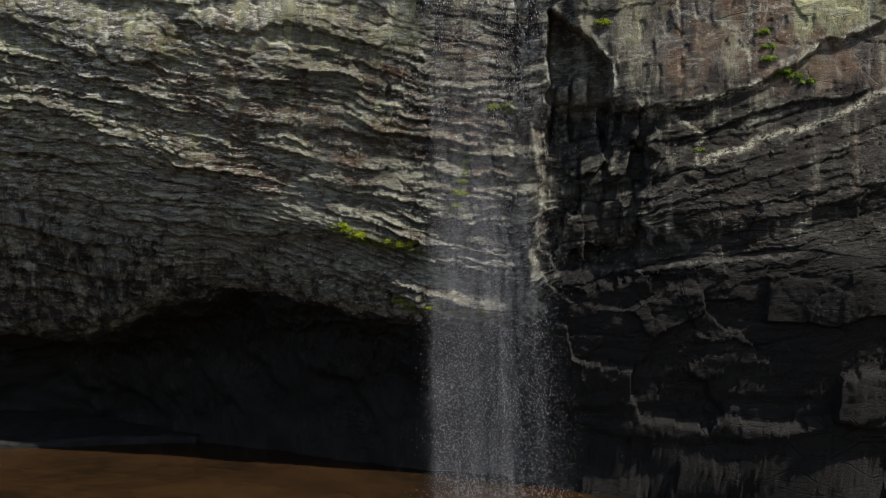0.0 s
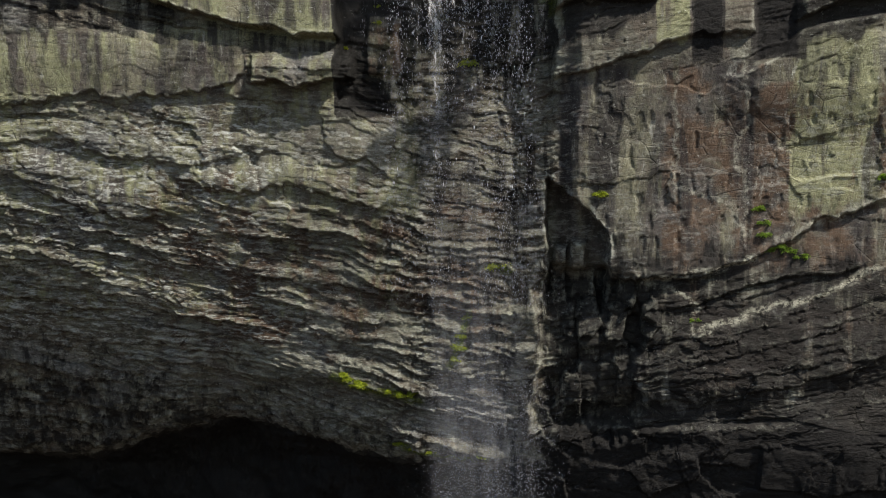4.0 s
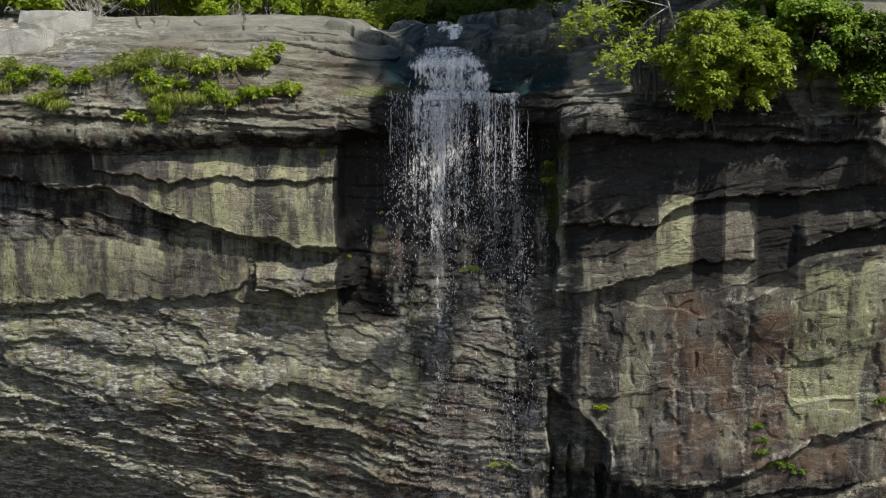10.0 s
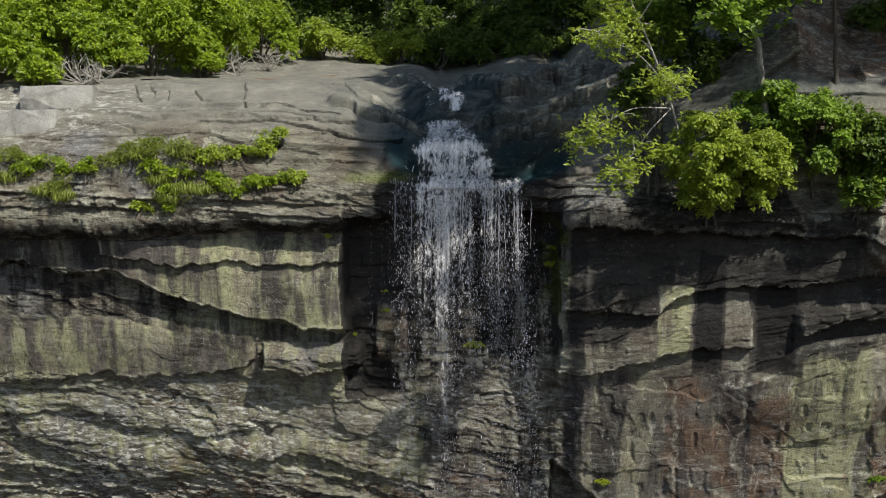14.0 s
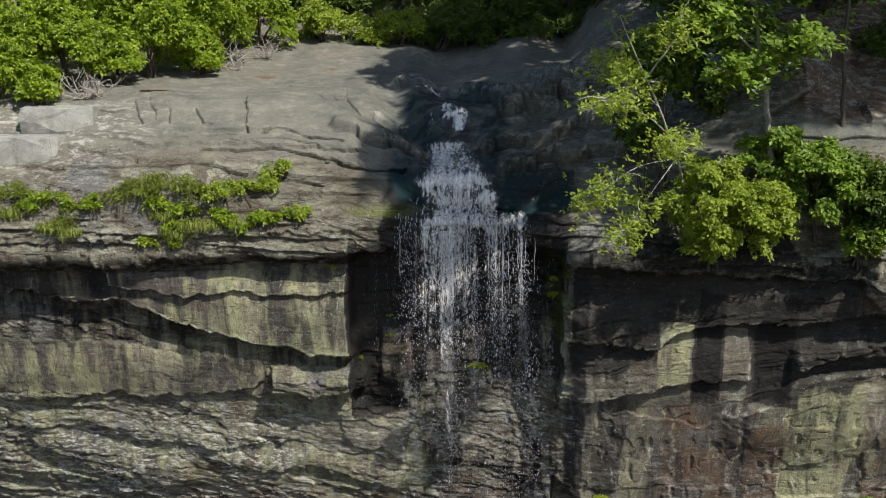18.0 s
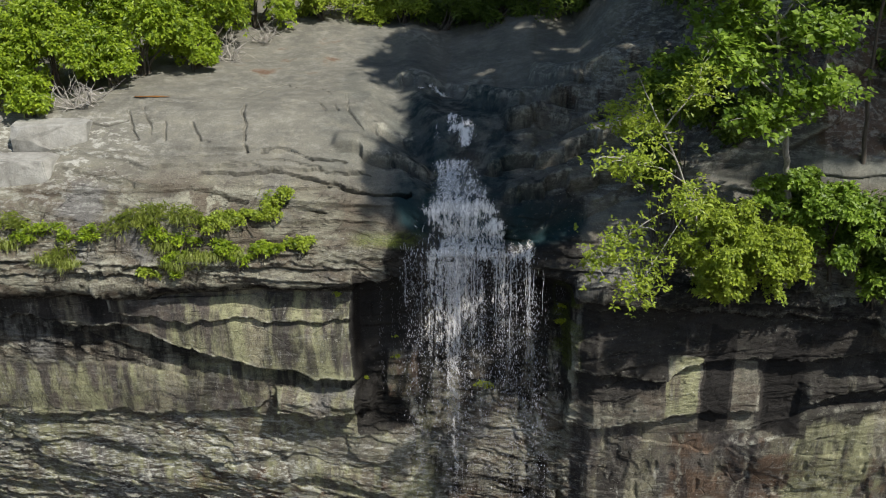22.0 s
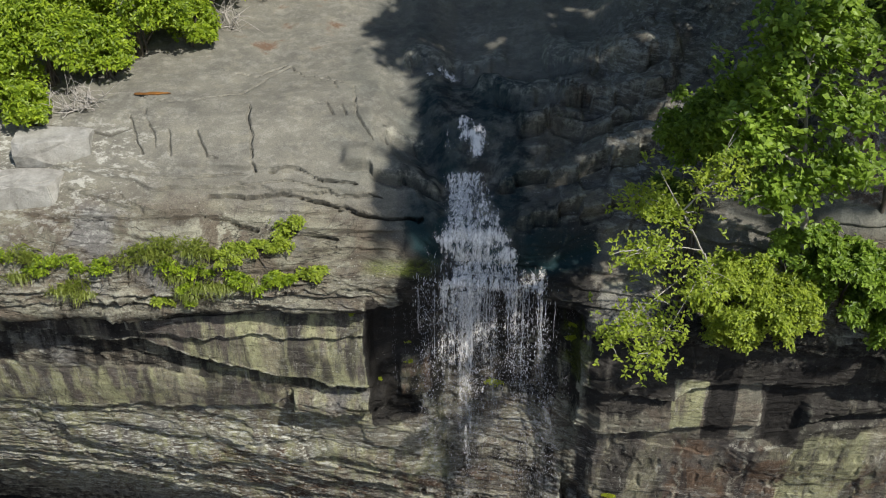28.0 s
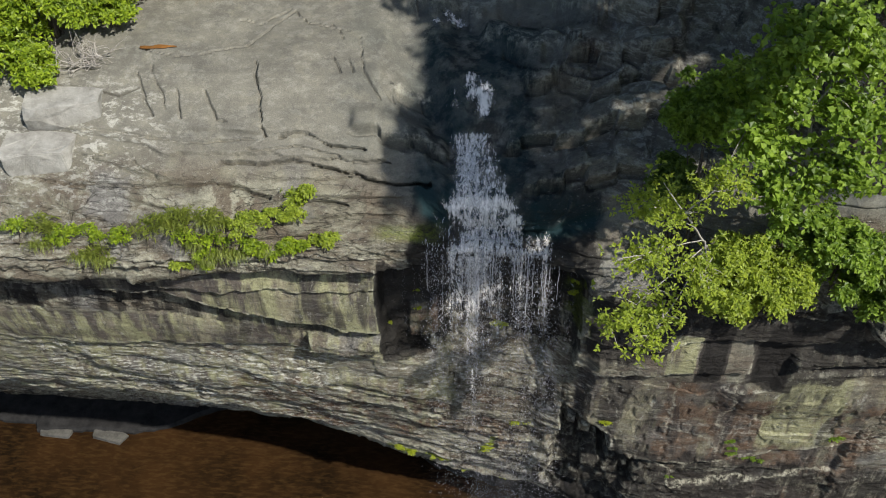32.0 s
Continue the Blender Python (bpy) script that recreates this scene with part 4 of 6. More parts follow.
pale = np.clip(0.22 * face + 1.3 * np.exp(-(((X0 + 7.9) / 1.7) ** 2 + ((Z0 - 7.5) / 0.4) ** 2)) + 0.35 * step(-0.2, 0.5, fbm(X0 * 0.5, V0 * 0.7, 3, 171)) * face + 0.40 * window(X0, -13, -4.5, 0.8) * window(Z0, 2.4, 8.5, 0.5) + 0.30 * bed * step(2.2, 3.2, X0) + 0.45 * window(X0, -13, -8.0, 1.2) * window(T0, 8.6, 10.8, 0.5) + 0.10 * slab, 0, 1.3)
pale = pale * (1 - 0.75 * (step(8.5, 8.9, Z0) * face)) * (1 - 0.5 * right * face)
ochre = 0.45 * window(X0, -7.2, -2.65, 0.4) * window(Z0, 10.0, 12.4, 0.3) + 0.40 * left * window(Z0, 6.0, 10.4, 0.4) + 0.75 * window(X0, 2.3, 10, 0.2) * window(Z0, 6.2, 10.2, 0.5) * step(-0.3, 0.4, fbm(X0 * 0.7, X0 * 0, 2, 175)) + 0.3 * left * window(Z0, 3.2, 6, 0.6) + 0.7 * window(X0, 4.42, 5.16, 0.06) * window(Z0, 9.8, 11.4, 0.1)
moss = np.zeros_like(X0)
for line, w in (([(-3.1, 2.1), (-2.43, 1.76), (-1.71, 1.59), (-0.91, 1.51)], 0.12), ([(-1.65, 0.25), (-0.93, 0.05), (-0.08, -0.03), (0.77, -0.06)], 0.08), ([(0.9, 4.82), (1.34, 4.82)], 0.10), ([(-0.1, 2.4), (0.17, 3.1), (0.37, 3.7)], 0.09)):
    moss = np.maximum(moss, 0.9 * (1 - step(w * 0.4, w * 1.5, near_line(line, X0, Z0 + 0.06 * vnoise(X0 * 6, Z0 * 6, 185)))))
moss = np.maximum(moss, 0.6 * window(X0, -2.6, -1.2, 0.3) * window(Z0, 13.55, 13.8, 0.1))
moss = np.maximum(moss, 0.5 * window(X0, 1.9, 2.5, 0.1) * window(Z0, 10.5, 12.6, 0.3) * step(0, 0.4, vnoise(X0 * 5, Z0 * 3, 187)))

dpx = np.gradient(P1, axis=1)
dps = np.gradient(P1, axis=0)
NRM = np.cross(dpx, dps)
NRM /= np.linalg.norm(NRM, axis=-1, keepdims=True) + 1e-12

MASK = np.stack([np.clip(wet_shade, 0, 1.3), np.clip(pale, 0, 1), np.clip(ochre, 0, 1), np.ones_like(X0)], -1)
RUST = np.clip(0.75 * window(X0, 4.6, 10.6, 0.4) * window(Z0, 1.8, 9.4, 0.8) + 0.7 * window(X0, -8, 1.5, 1.0) * window(Z0, 2.4, 7.0, 0.7) + 0.9 * window(X0, -2.1, -1.2, 0.15) * window(Z0, 9.2, 10.6, 0.3) + 0.25 * bed + 0.7 * step(6, 8, X0) * window(Z1, 15.8, 18.5, 0.4) + 0.35 * window(X0, -13, -3, 0.5) * slab * (Z1 > 16.2), 0, 1)
# Convex edges of the ledges, brightened for wear and for light on their rims
WORN_LIT = np.clip((D - D6 - blurred(D - D6)) / 0.035 - 0.15, 0, 1) * (face + 0.6 * slab * step(-3.0, -2.0, X0)) * (1 - 0.8 * np.clip(back, 0, 1))
TINT = np.stack([np.clip(moss, 0, 1), np.clip(vein, 0, 1) * np.where(X0 > 4, np.where(Z0 > 5.5, 0.45, 0.75), 1.0), slab * (1 - 0.55 * bed * step(0.4, 1.6, X0)), np.ones_like(X0)], -1)


def cliff_piece(name, r0, r1, c0, c1, label, crisp):
    """One stretch of the rock: rows r0 to r1 up the section, columns c0 to c1 along the wall."""
    pick = (slice(r0, r1 + 1), slice(c0, c1 + 1))
    v = P1[pick].reshape(-1, 3)
    nr, nc = P1[pick].shape[:2]
    i = np.arange(nr * nc).reshape(nr, nc)
    f = np.stack([i[:-1, :-1], i[:-1, 1:], i[1:, 1:], i[1:, :-1]], -1).reshape(-1, 4)
    me = raw_mesh(name, v, f, ROCK, not crisp)
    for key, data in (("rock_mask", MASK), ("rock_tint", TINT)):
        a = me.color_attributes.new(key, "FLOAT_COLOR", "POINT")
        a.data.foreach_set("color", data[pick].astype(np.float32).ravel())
    a = me.attributes.new("worn_lit", "FLOAT", "POINT")
    a.data.foreach_set("value", WORN_LIT[pick].astype(np.float32).ravel())
    a = me.attributes.new("massive", "FLOAT", "POINT")
    a.data.foreach_set("value", np.clip(1.3 * (1 - plain[pick]) + 0.35 * (T0[pick] < 2.9) + 0.9 * slab[pick], 0, 1).astype(np.float32).ravel())
    a = me.attributes.new("rust", "FLOAT", "POINT")
    a.data.foreach_set("value", RUST[pick].astype(np.float32).ravel())
    if not crisp:
        me.normals_split_custom_set_from_vertices(NRM[pick].reshape(-1, 3))
    return part(name, me, cliff, label)


def row_at(level):
    return int(np.searchsorted(ts, level))


def col_at(x):
    return int(np.searchsorted(xs, x))


cliff = thing("cliff", "undercut layered sandstone cliff with a smooth top slab", "cliff", kind="structure")
R = [0, row_at(3.0), row_at(8.0), row_at(11.9), len(ts) - 1]
C = [0, col_at(-2.68), col_at(2.28), len(xs) - 1]
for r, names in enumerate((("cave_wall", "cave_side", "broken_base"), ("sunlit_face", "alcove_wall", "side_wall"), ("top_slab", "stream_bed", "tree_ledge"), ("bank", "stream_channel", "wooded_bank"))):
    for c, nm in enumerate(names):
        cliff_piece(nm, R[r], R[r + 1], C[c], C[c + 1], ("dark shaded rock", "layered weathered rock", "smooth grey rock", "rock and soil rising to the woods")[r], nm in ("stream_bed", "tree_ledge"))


def ground_at(x, y):
    """Height of the top of the cliff at a place."""
    c = min(max(col_at(x), 0), len(xs) - 1)
    r0 = row_at(9.0)
    k = r0 + int(np.argmin(np.abs(P1[r0:, c, 1] - y)))
    return float(P1[k, c, 2])


def wall_at(x, z):
    """Where the wall's face stands at x and height z."""
    c = col_at(x)
    r0, r1 = row_at(3.0), row_at(9.4)
    k = r0 + int(np.argmin(np.abs(P1[r0:r1, c, 2] - z)))
    return Vector(P1[k, c])


# pool and ground
gx, gy_ = np.meshgrid(np.r_[-400, -120, np.arange(-40, 40.1, 1.0), 120, 400], np.r_[-500, -150, np.arange(-60, 60.1, 1.0), 150, 500], indexing="xy")
pv = np.stack([gx, gy_, -4.5 + 0.02 * fbm(gx * 0.6, gy_ * 0.6, 3, 201)], -1).reshape(-1, 3)
i = np.arange(gx.size).reshape(gx.shape)
pf = np.stack([i[:-1, :-1], i[:-1, 1:], i[1:, 1:], i[1:, :-1]], -1).reshape(-1, 4)
pool = new("pool", raw_mesh("pool", pv, pf, POOL, True))
tagged(pool, "shallow tea-brown plunge pool over sand", "pool", kind="structure")

# ---- plants ----
def leaf_mesh(name, centres, dirs, size, count, material, seed, narrow=0.42, flat=0.5, spread=1.0, loose=0.25):
    """A crown of leaves: at each centre a whorl of folded leaves round the way it points."""
    rng = np.random.default_rng(seed)
    n = len(centres)
    c = np.repeat(centres, count, axis=0)
    d = np.repeat(dirs, count, axis=0)
    m = n * count
    side = np.cross(d, rng.normal(size=(m, 3)))
    side /= np.linalg.norm(side, axis=1, keepdims=True) + 1e-9
    out = side * spread + d * rng.uniform(0.05, flat, (m, 1)) + rng.normal(0, 0.18, (m, 3))
    out /= np.linalg.norm(out, axis=1, keepdims=True)
    up = d + rng.normal(0, 0.25, (m, 3))
    wide = np.cross(out, up)
    wide /= np.linalg.norm(wide, axis=1, keepdims=True) + 1e-9
    fold = np.cross(wide, out)
    s = size * rng.uniform(0.65, 1.25, (m, 1))
    base = c + out * s * 0.12 + rng.normal(0, size * loose, (m, 3))
    tip = base + out * s - fold * s * 0.12
    mid = base + out * s * 0.52
    a = mid + wide * s * narrow * 0.5 + fold * s * 0.10
    b = mid - wide * s * narrow * 0.5 + fold * s * 0.10
    v = np.stack([base, a, tip, b], 1).reshape(-1, 3)
    k = np.arange(m)[:, None] * 4
    f = np.concatenate([k + [0, 1, 2], k + [0, 2, 3]])
    return raw_mesh(name, v, f, material)


def lump_points(rng, n, r, lumps=9, hollow=0.55, full=False):
    """Places and ways out on an uneven mound: many smaller mounds set over an ellipsoid."""
    r = np.array(r)
    cd = rng.normal(size=(lumps, 3))
    if not full:
        cd[:, 2] = np.abs(cd[:, 2]) * 0.9 - 0.15
    cd /= np.linalg.norm(cd, axis=1, keepdims=True)
    cc = cd * rng.uniform(0.45, 0.82, (lumps, 1))
    cr = rng.uniform(0.26, 0.46, lumps) * min(1.0, 3.6 / lumps**0.5)
    pick = rng.integers(0, lumps, n)
    d = rng.normal(size=(n, 3))
    d /= np.linalg.norm(d, axis=1, keepdims=True)
    d[:, 2] = np.where(d[:, 2] < -0.3, -d[:, 2], d[:, 2])
    p = cc[pick] + d * (cr[pick] * rng.uniform(hollow, 1.08, n) * np.where(rng.random(n) < 0.12, rng.uniform(1.0, 1.45, n), 1.0))[:, None]
    return p * r, (d + np.array([0, -0.15, 0.55])) / np.linalg.norm(d + np.array([0, -0.15, 0.55]), axis=1, keepdims=True)


def tube(points, radii, sides=7, seed=0):
    """A tapered, slightly wavering stem through a few places."""
    rng = np.random.default_rng(seed)
    p = np.array(points, float)
    t = np.linspace(0, len(p) - 1, (len(p) - 1) * 5 + 1)
    q = np.stack([np.interp(t, range(len(p)), p[:, k]) for k in range(3)], 1)
    for _ in range(2):
        q[1:-1] = 0.5 * q[1:-1] + 0.25 * (q[:-2] + q[2:])
    rr = np.interp(t, range(len(p)), radii)
    q[1:-1] += rng.normal(0, 0.25, (len(q) - 2, 3)) * rr[1:-1, None]
    w = np.gradient(q, axis=0)
    w /= np.linalg.norm(w, axis=1, keepdims=True) + 1e-9
    ref = np.where(np.abs(w[:, 2:]) > 0.9, np.array([[1.0, 0, 0]]), np.array([[0, 0, 1.0]]))
    a = np.cross(w, ref)
    a /= np.linalg.norm(a, axis=1, keepdims=True)
    b = np.cross(w, a)
    ang = np.linspace(0, 2 * np.pi, sides, endpoint=False)
    v = q[:, None] + rr[:, None, None] * (np.cos(ang)[None, :, None] * a[:, None] + np.sin(ang)[None, :, None] * b[:, None])
    n = len(q)
    i = np.arange(n * sides).reshape(n, sides)
    j = np.roll(i, -1, axis=1)
    f = np.stack([i[:-1], j[:-1], j[1:], i[1:]], -1).reshape(-1, 4)
    return v.reshape(-1, 3), f


def join_tubes(name, stems, material):
    vs, fs, k = [], [], 0
    for v, f in stems:
        vs.append(v)
        fs.append(f + k)
        k += len(v)
    return raw_mesh(name, np.concatenate(vs), np.concatenate(fs), material, True)


def bush(name, at, r, n, leaf, count, material, label, seed, lumps=10, category="bush", group="", narrow=0.42, stems=6, bark=None, flat=0.5, root=None, loose=0.25):
    """A bush: woody stems from the root, and a crown in lumps."""
    rng = np.random.default_rng(seed)
    ob = thing(name, label, category, root or at, group)
    if root:
        p, d = lump_points(rng, n, r, lumps, 0.5, True)
        p += np.array(at) - np.array(root)
    else:
        p, d = lump_points(rng, n, r, lumps)
        p[:, 2] += r[2] * 0.22
    part("crown", leaf_mesh("crown", p, d, leaf, count, material, seed + 1, narrow, flat, 1.0, loose), ob)
    for k in range(stems):
        e = p[rng.integers(0, n)] * 0.8
        part("stem", join_tubes("stem", [tube([(rng.normal(0, 0.12), rng.normal(0, 0.12), -0.25), (e[0] * 0.4, e[1] * 0.4, e[2] * 0.4 + 0.05), tuple(e)], [min(0.05, 0.05 * r[2]), min(0.03, 0.03 * r[2]), 0.006], 5, seed + k)], bark or BARK_DARK), ob)
    return ob


def on_top(x, y, dz=0.0):
    return (x, y, ground_at(x, y) + dz)


# evergreen thicket on the sunny side of the top
RH = "evergreen thicket on the cliff top"
for k, (x, y, r, n) in enumerate(((-12.3, 3.0, (1.7, 1.4, 1.9), 2300), (-10.9, 4.2, (1.6, 1.5, 2.5), 3000), (-9.2, 5.8, (1.7, 1.5, 2.9), 3200), (-8.0, 7.9, (1.4, 1.4, 2.7), 2500), (-14.2, 5.0, (2.2, 2.0, 3.2), 2000),
                                  (-11.8, 7.4, (2.2, 2.0, 3.6), 2300), (-9.6, 10.2, (2.0, 1.8, 3.4), 2000), (-7.1, 10.4, (1.4, 1.3, 2.4), 1800), (-10.9, 2.5, (0.8, 0.7, 0.75), 600), (-16.5, 4.2, (2.2, 1.8, 2.8), 1000), (-13.8, 9.5, (2.6, 2.2, 4.2), 1500), (-17.5, 8, (2.6, 2.2, 4.2), 1200), (-9.6, 4.5, (0.9, 0.8, 1.0), 900), (-7.9, 6.6, (0.8, 0.8, 1.1), 900))):
    bush("rhododendron_bush", on_top(x, y, 0.1), r, int(n * 0.95), 0.115, 7, LEAF_RHODO, "glossy bright green rhododendron bush on bare rock", 300 + k * 7, 30, "bush", RH, 0.50, 6, None, 0.6, None, 0.10)
# lower shrubs along the wood's edge behind the slab
for k, (x, y, s) in enumerate(((-5.2, 11.3, 1.1), (-3.8, 11.9, 1.0), (-2.6, 11.6, 0.95), (-1.2, 11.5, 0.9), (0.4, 11.9, 1.0), (2.2, 11.6, 1.2), (4.0, 11.2, 1.3), (-0.4, 12.6, 1.2), (1.2, 12.9, 1.3), (3.2, 12.6, 1.4), (5.4, 11.8, 1.4))):
    bush("woodland_shrub", on_top(x, y, 0.0), (s * 1.1, s, s * 0.95), 520, 0.15, 6, LEAF_FINE if k in (0, 1, 2) else LEAF_SHADED, "soft yellow-green shrub at the edge of the wood" if k < 3 else "dark green shrub in the shade of the wood", 420 + k * 5, 8, "shrub", "shrubs at the edge of the wood")
# shrubs on the rocky bank past the stream
for k, (x, y, s) in enumerate(((6.6, 2.2, 0.8), (8.6, 2.6, 1.0), (10.4, 2.0, 1.1), (7.4, 4.6, 1.1), (9.6, 5.2, 1.3), (5.6, 6.6, 1.0), (8.4, 7.6, 1.4), (11.6, 5.6, 1.5), (6.2, 9.2, 1.3), (10.4, 8.8, 1.6), (12.6, 3.0, 1.4))):
    bush("bank_shrub", on_top(x, y, 0.0), (s * 1.1, s, s * 1.1), 480, 0.15, 6, LEAF_SHADED, "dark green shrub on the rocky bank", 1420 + k * 5, 9, "shrub", "shrubs on the rocky bank", 0.5, 3)
# undergrowth of the wood
rng = np.random.default_rng(470)
for k in range(30):
    x = -20 + 34 * (k % 15 + rng.uniform(0.1, 0.9)) / 15
    y = (13.6 if k < 15 else 17.0) + rng.uniform(-0.6, 1.4) - 0.9 * (x > 3) * (k < 15)
    s = rng.uniform(1.2, 1.9)
    bush("undergrowth", on_top(x, y, 0.0), (s * 1.15, s * 0.9, s * rng.uniform(1.1, 1.7)), 560, 0.19, 6, LEAF_SHADED, "dark green undergrowth in the shade of the wood", 1470 + k * 5, 9, "undergrowth", "undergrowth of the wood", 0.5, 3)
# trees of the wood
for k, (x, y, h, s) in enumerate(((-17, 14, 9, 3.4), (-13, 15, 8, 3.2), (-9, 15.5, 9, 3.0), (-5.4, 16, 8, 2.8), (-3.3, 14.6, 9, 2.4), (-0.4, 17, 8, 2.9), (3.0, 17.5, 9, 3.0), (6.2, 15.5, 8, 2.8), (-21, 18, 10, 4), (-11, 22, 11, 4.2), (-5, 23, 11, 4.2), (1.5, 24, 11, 4.4), (8.5, 21, 10, 4.2), (14, 17, 10, 4), (-26, 22, 12, 5), (20, 20, 11, 5), (11.5, 10.5, 8, 2.6))):
    rng = np.random.default_rng(500 + k)
    ob = thing("forest_tree", "leafy broadleaf tree of the dark wood", "tree", on_top(x, y, -0.1), "trees of the wood")
    lean = rng.normal(0, 0.35, 2)
    part("trunk", join_tubes("trunk", [tube([(0, 0, -0.3), (lean[0] * 0.5, lean[1] * 0.5, h * 0.45), (lean[0], lean[1], h)], [0.17, 0.13, 0.03], 8, k)], BARK_GREY if k % 4 == 0 else BARK_DARK), ob)
    p, d = lump_points(rng, 900, (s * 1.1, s * 1.1, h * 0.55), 16, 0.3)
    p[:, 2] += h * 0.40
    part("crown", leaf_mesh("crown", p, d, 0.30, 5, LEAF_SHADED, 520 + k, 0.5), ob)

# plants on the ledge above the lip
LEDGE = "plants on the cliff's ledge"
def ledge_at(x, z):
    return tuple(wall_at(x, z) + Vector((0, -0.03, 0)))
for k, (x, z, s, kind) in enumerate(((-10.7, 13.9, 0.34, 0), (-10.2, 14.0, 0.30, 1), (-9.9, 13.75, 0.34, 0), (-9.3, 13.85, 0.34, 0), (-8.9, 13.75, 0.24, 0), (-8.4, 13.8, 0.26, 0), (-7.8, 13.95, 0.26, 1), (-7.3, 14.1, 0.34, 1), (-6.9, 14.2, 0.32, 1), (-6.9, 13.75, 0.34, 0), (-6.3, 14.15, 0.34, 1), (-6.3, 13.7, 0.30, 0),
                                     (-5.9, 13.95, 0.34, 2), (-5.4, 14.05, 0.34, 2), (-5.5, 13.5, 0.28, 0), (-5.0, 14.1, 0.32, 2), (-4.6, 14.2, 0.40, 2), (-4.2, 14.35, 0.40, 2), (-3.8, 13.55, 0.30, 2), (-4.7, 13.45, 0.24, 0), (-5.1, 13.35, 0.22, 0), (-6.6, 13.3, 0.20, 0), (-7.2, 12.95, 0.20, 2), (-4.3, 13.5, 0.18, 0), (-9.0, 13.35, 0.24, 1), (-6.6, 13.0, 0.14, 0))):
    mat = (LEAF_RHODO, LEAF_GRASS, LEAF_FINE)[kind]
    bush("ledge_plant", ledge_at(x, z), (s * 1.15, s * 0.8, s), (90, 60, 120)[kind], (0.085, 0.16, 0.075)[kind], (6, 5, 7)[kind], mat, ("small glossy green plant rooted in the ledge", "tufted grassy plant on the ledge", "bright yellow-green shrub on the ledge")[kind], 700 + k * 3, 6, "plant", LEDGE, (0.45, 0.10, 0.6)[kind], 3)


def grass_tuft(at, n, length, seed, label, group, droop=0.5, material=None, name="grass_tuft"):
    """Curved blades fanning from one root."""
    rng = np.random.default_rng(seed)
    root = rng.normal(0, length * 0.22, (n, 3)) * (1.4, 0.5, 0.3)
    d = rng.normal(size=(n, 3)) * (0.6, 0.45, 0.2) + (0, -0.35, 0.75)
    d /= np.linalg.norm(d, axis=1, keepdims=True)
    ln_ = length * rng.uniform(0.5, 1.2, (n, 1))
    w = np.cross(d, (0, 1, 0.2))
    w = w / (np.linalg.norm(w, axis=1, keepdims=True) + 1e-9) * 0.008
    m = root + d * ln_ * 0.55
    e = root + d * ln_ * 0.85 - np.array([0, 0.1, 1]) * ln_ * droop
    v = np.stack([root - w, root + w, m + w, m - w, e], 1).reshape(-1, 3)
    k = np.arange(n)[:, None] * 5
    f = np.concatenate([k + [0, 1, 2], k + [0, 2, 3], k + [3, 2, 4]])
    ob = thing(name, label, "grass", at, group)
    tagged(part("blade_cluster", raw_mesh("blade_cluster", v, f, material or LEAF_GRASS), ob), kind="stuff")
    return ob


for k, (x, z) in enumerate(((-7.3, 14.1), (-6.8, 13.55), (-6.4, 14.2), (-6.2, 13.35), (-5.8, 13.35), (-5.6, 14.1), (-9.3, 13.3), (-8.9, 13.2), (-10.3, 13.6), (-5.2, 13.4), (-6.6, 13.15))):
    grass_tuft(ledge_at(x, z), 170, 0.42, 800 + k, "pale green grass hanging over the ledge", LEDGE)

# green on the wet wall
WALL_PLANTS = "plants on the wet wall"
for k, (x, z, s) in enumerate(((-2.9, 2.02, 0.11), (-2.65, 1.92, 0.12), (-2.4, 1.78, 0.14), (-2.1, 1.72, 0.13), (-1.85, 1.66, 0.14), (-1.55, 1.62, 0.12), (-1.25, 1.58, 0.12), (-1.0, 1.58, 0.13), (0.0, 2.5, 0.10), (0.1, 2.8, 0.13), (0.15, 3.1, 0.10), (0.3, 3.6, 0.09), (0.95, 4.82, 0.12), (1.2, 4.84, 0.12), (-1.5, 0.2, 0.09), (-1.0, 0.1, 0.10), (-0.6, 0.05, 0.09), (0.7, 0.0, 0.09), (6.85, 6.2, 0.13), (6.9, 5.9, 0.13), (6.95, 5.65, 0.15), (7.2, 5.35, 0.18), (7.5, 5.3, 0.16), (7.8, 5.15, 0.14), (7.0, 5.3, 0.15), (5.55, 3.7, 0.1), (9.5, 6.9, 0.2), (2.15, 11.7, 0.10), (2.15, 12.1, 0.08), (-1.9, 10.9, 0.06), (-1.85, 10.5, 0.07), (0.3, 9.6, 0.14), (3.3, 6.5, 0.10), (-2.6, 9.9, 0.06), (-3.1, 12.3, 0.07))):
    s *= 0.7 if x > 4 else 1.0
    w = wall_at(x, z)
    ob = thing("moss_clump", "bright yellow-green moss clump on wet rock", "moss", tuple(w), WALL_PLANTS)
    rng = np.random.default_rng(850 + k)
    p, d = lump_points(rng, 110, (s * 1.9, s * 0.85, s * 0.95), 6)
    tagged(part("frond_cluster", leaf_mesh("frond_cluster", p, d, s * 0.42, 6, LEAF_MAPLE if x > 4 else MOSS, 870 + k, 0.45), ob), kind="stuff")
fern_at = wall_at(-5.15, 0.95)
grass_tuft(tuple(fern_at), 60, 0.22, 899, "single small green fern on the dark overhang", WALL_PLANTS, 0.35, MOSS, "fern")

# trees and bushes that lean out past the fall
OUT = "trees leaning out over the wall"
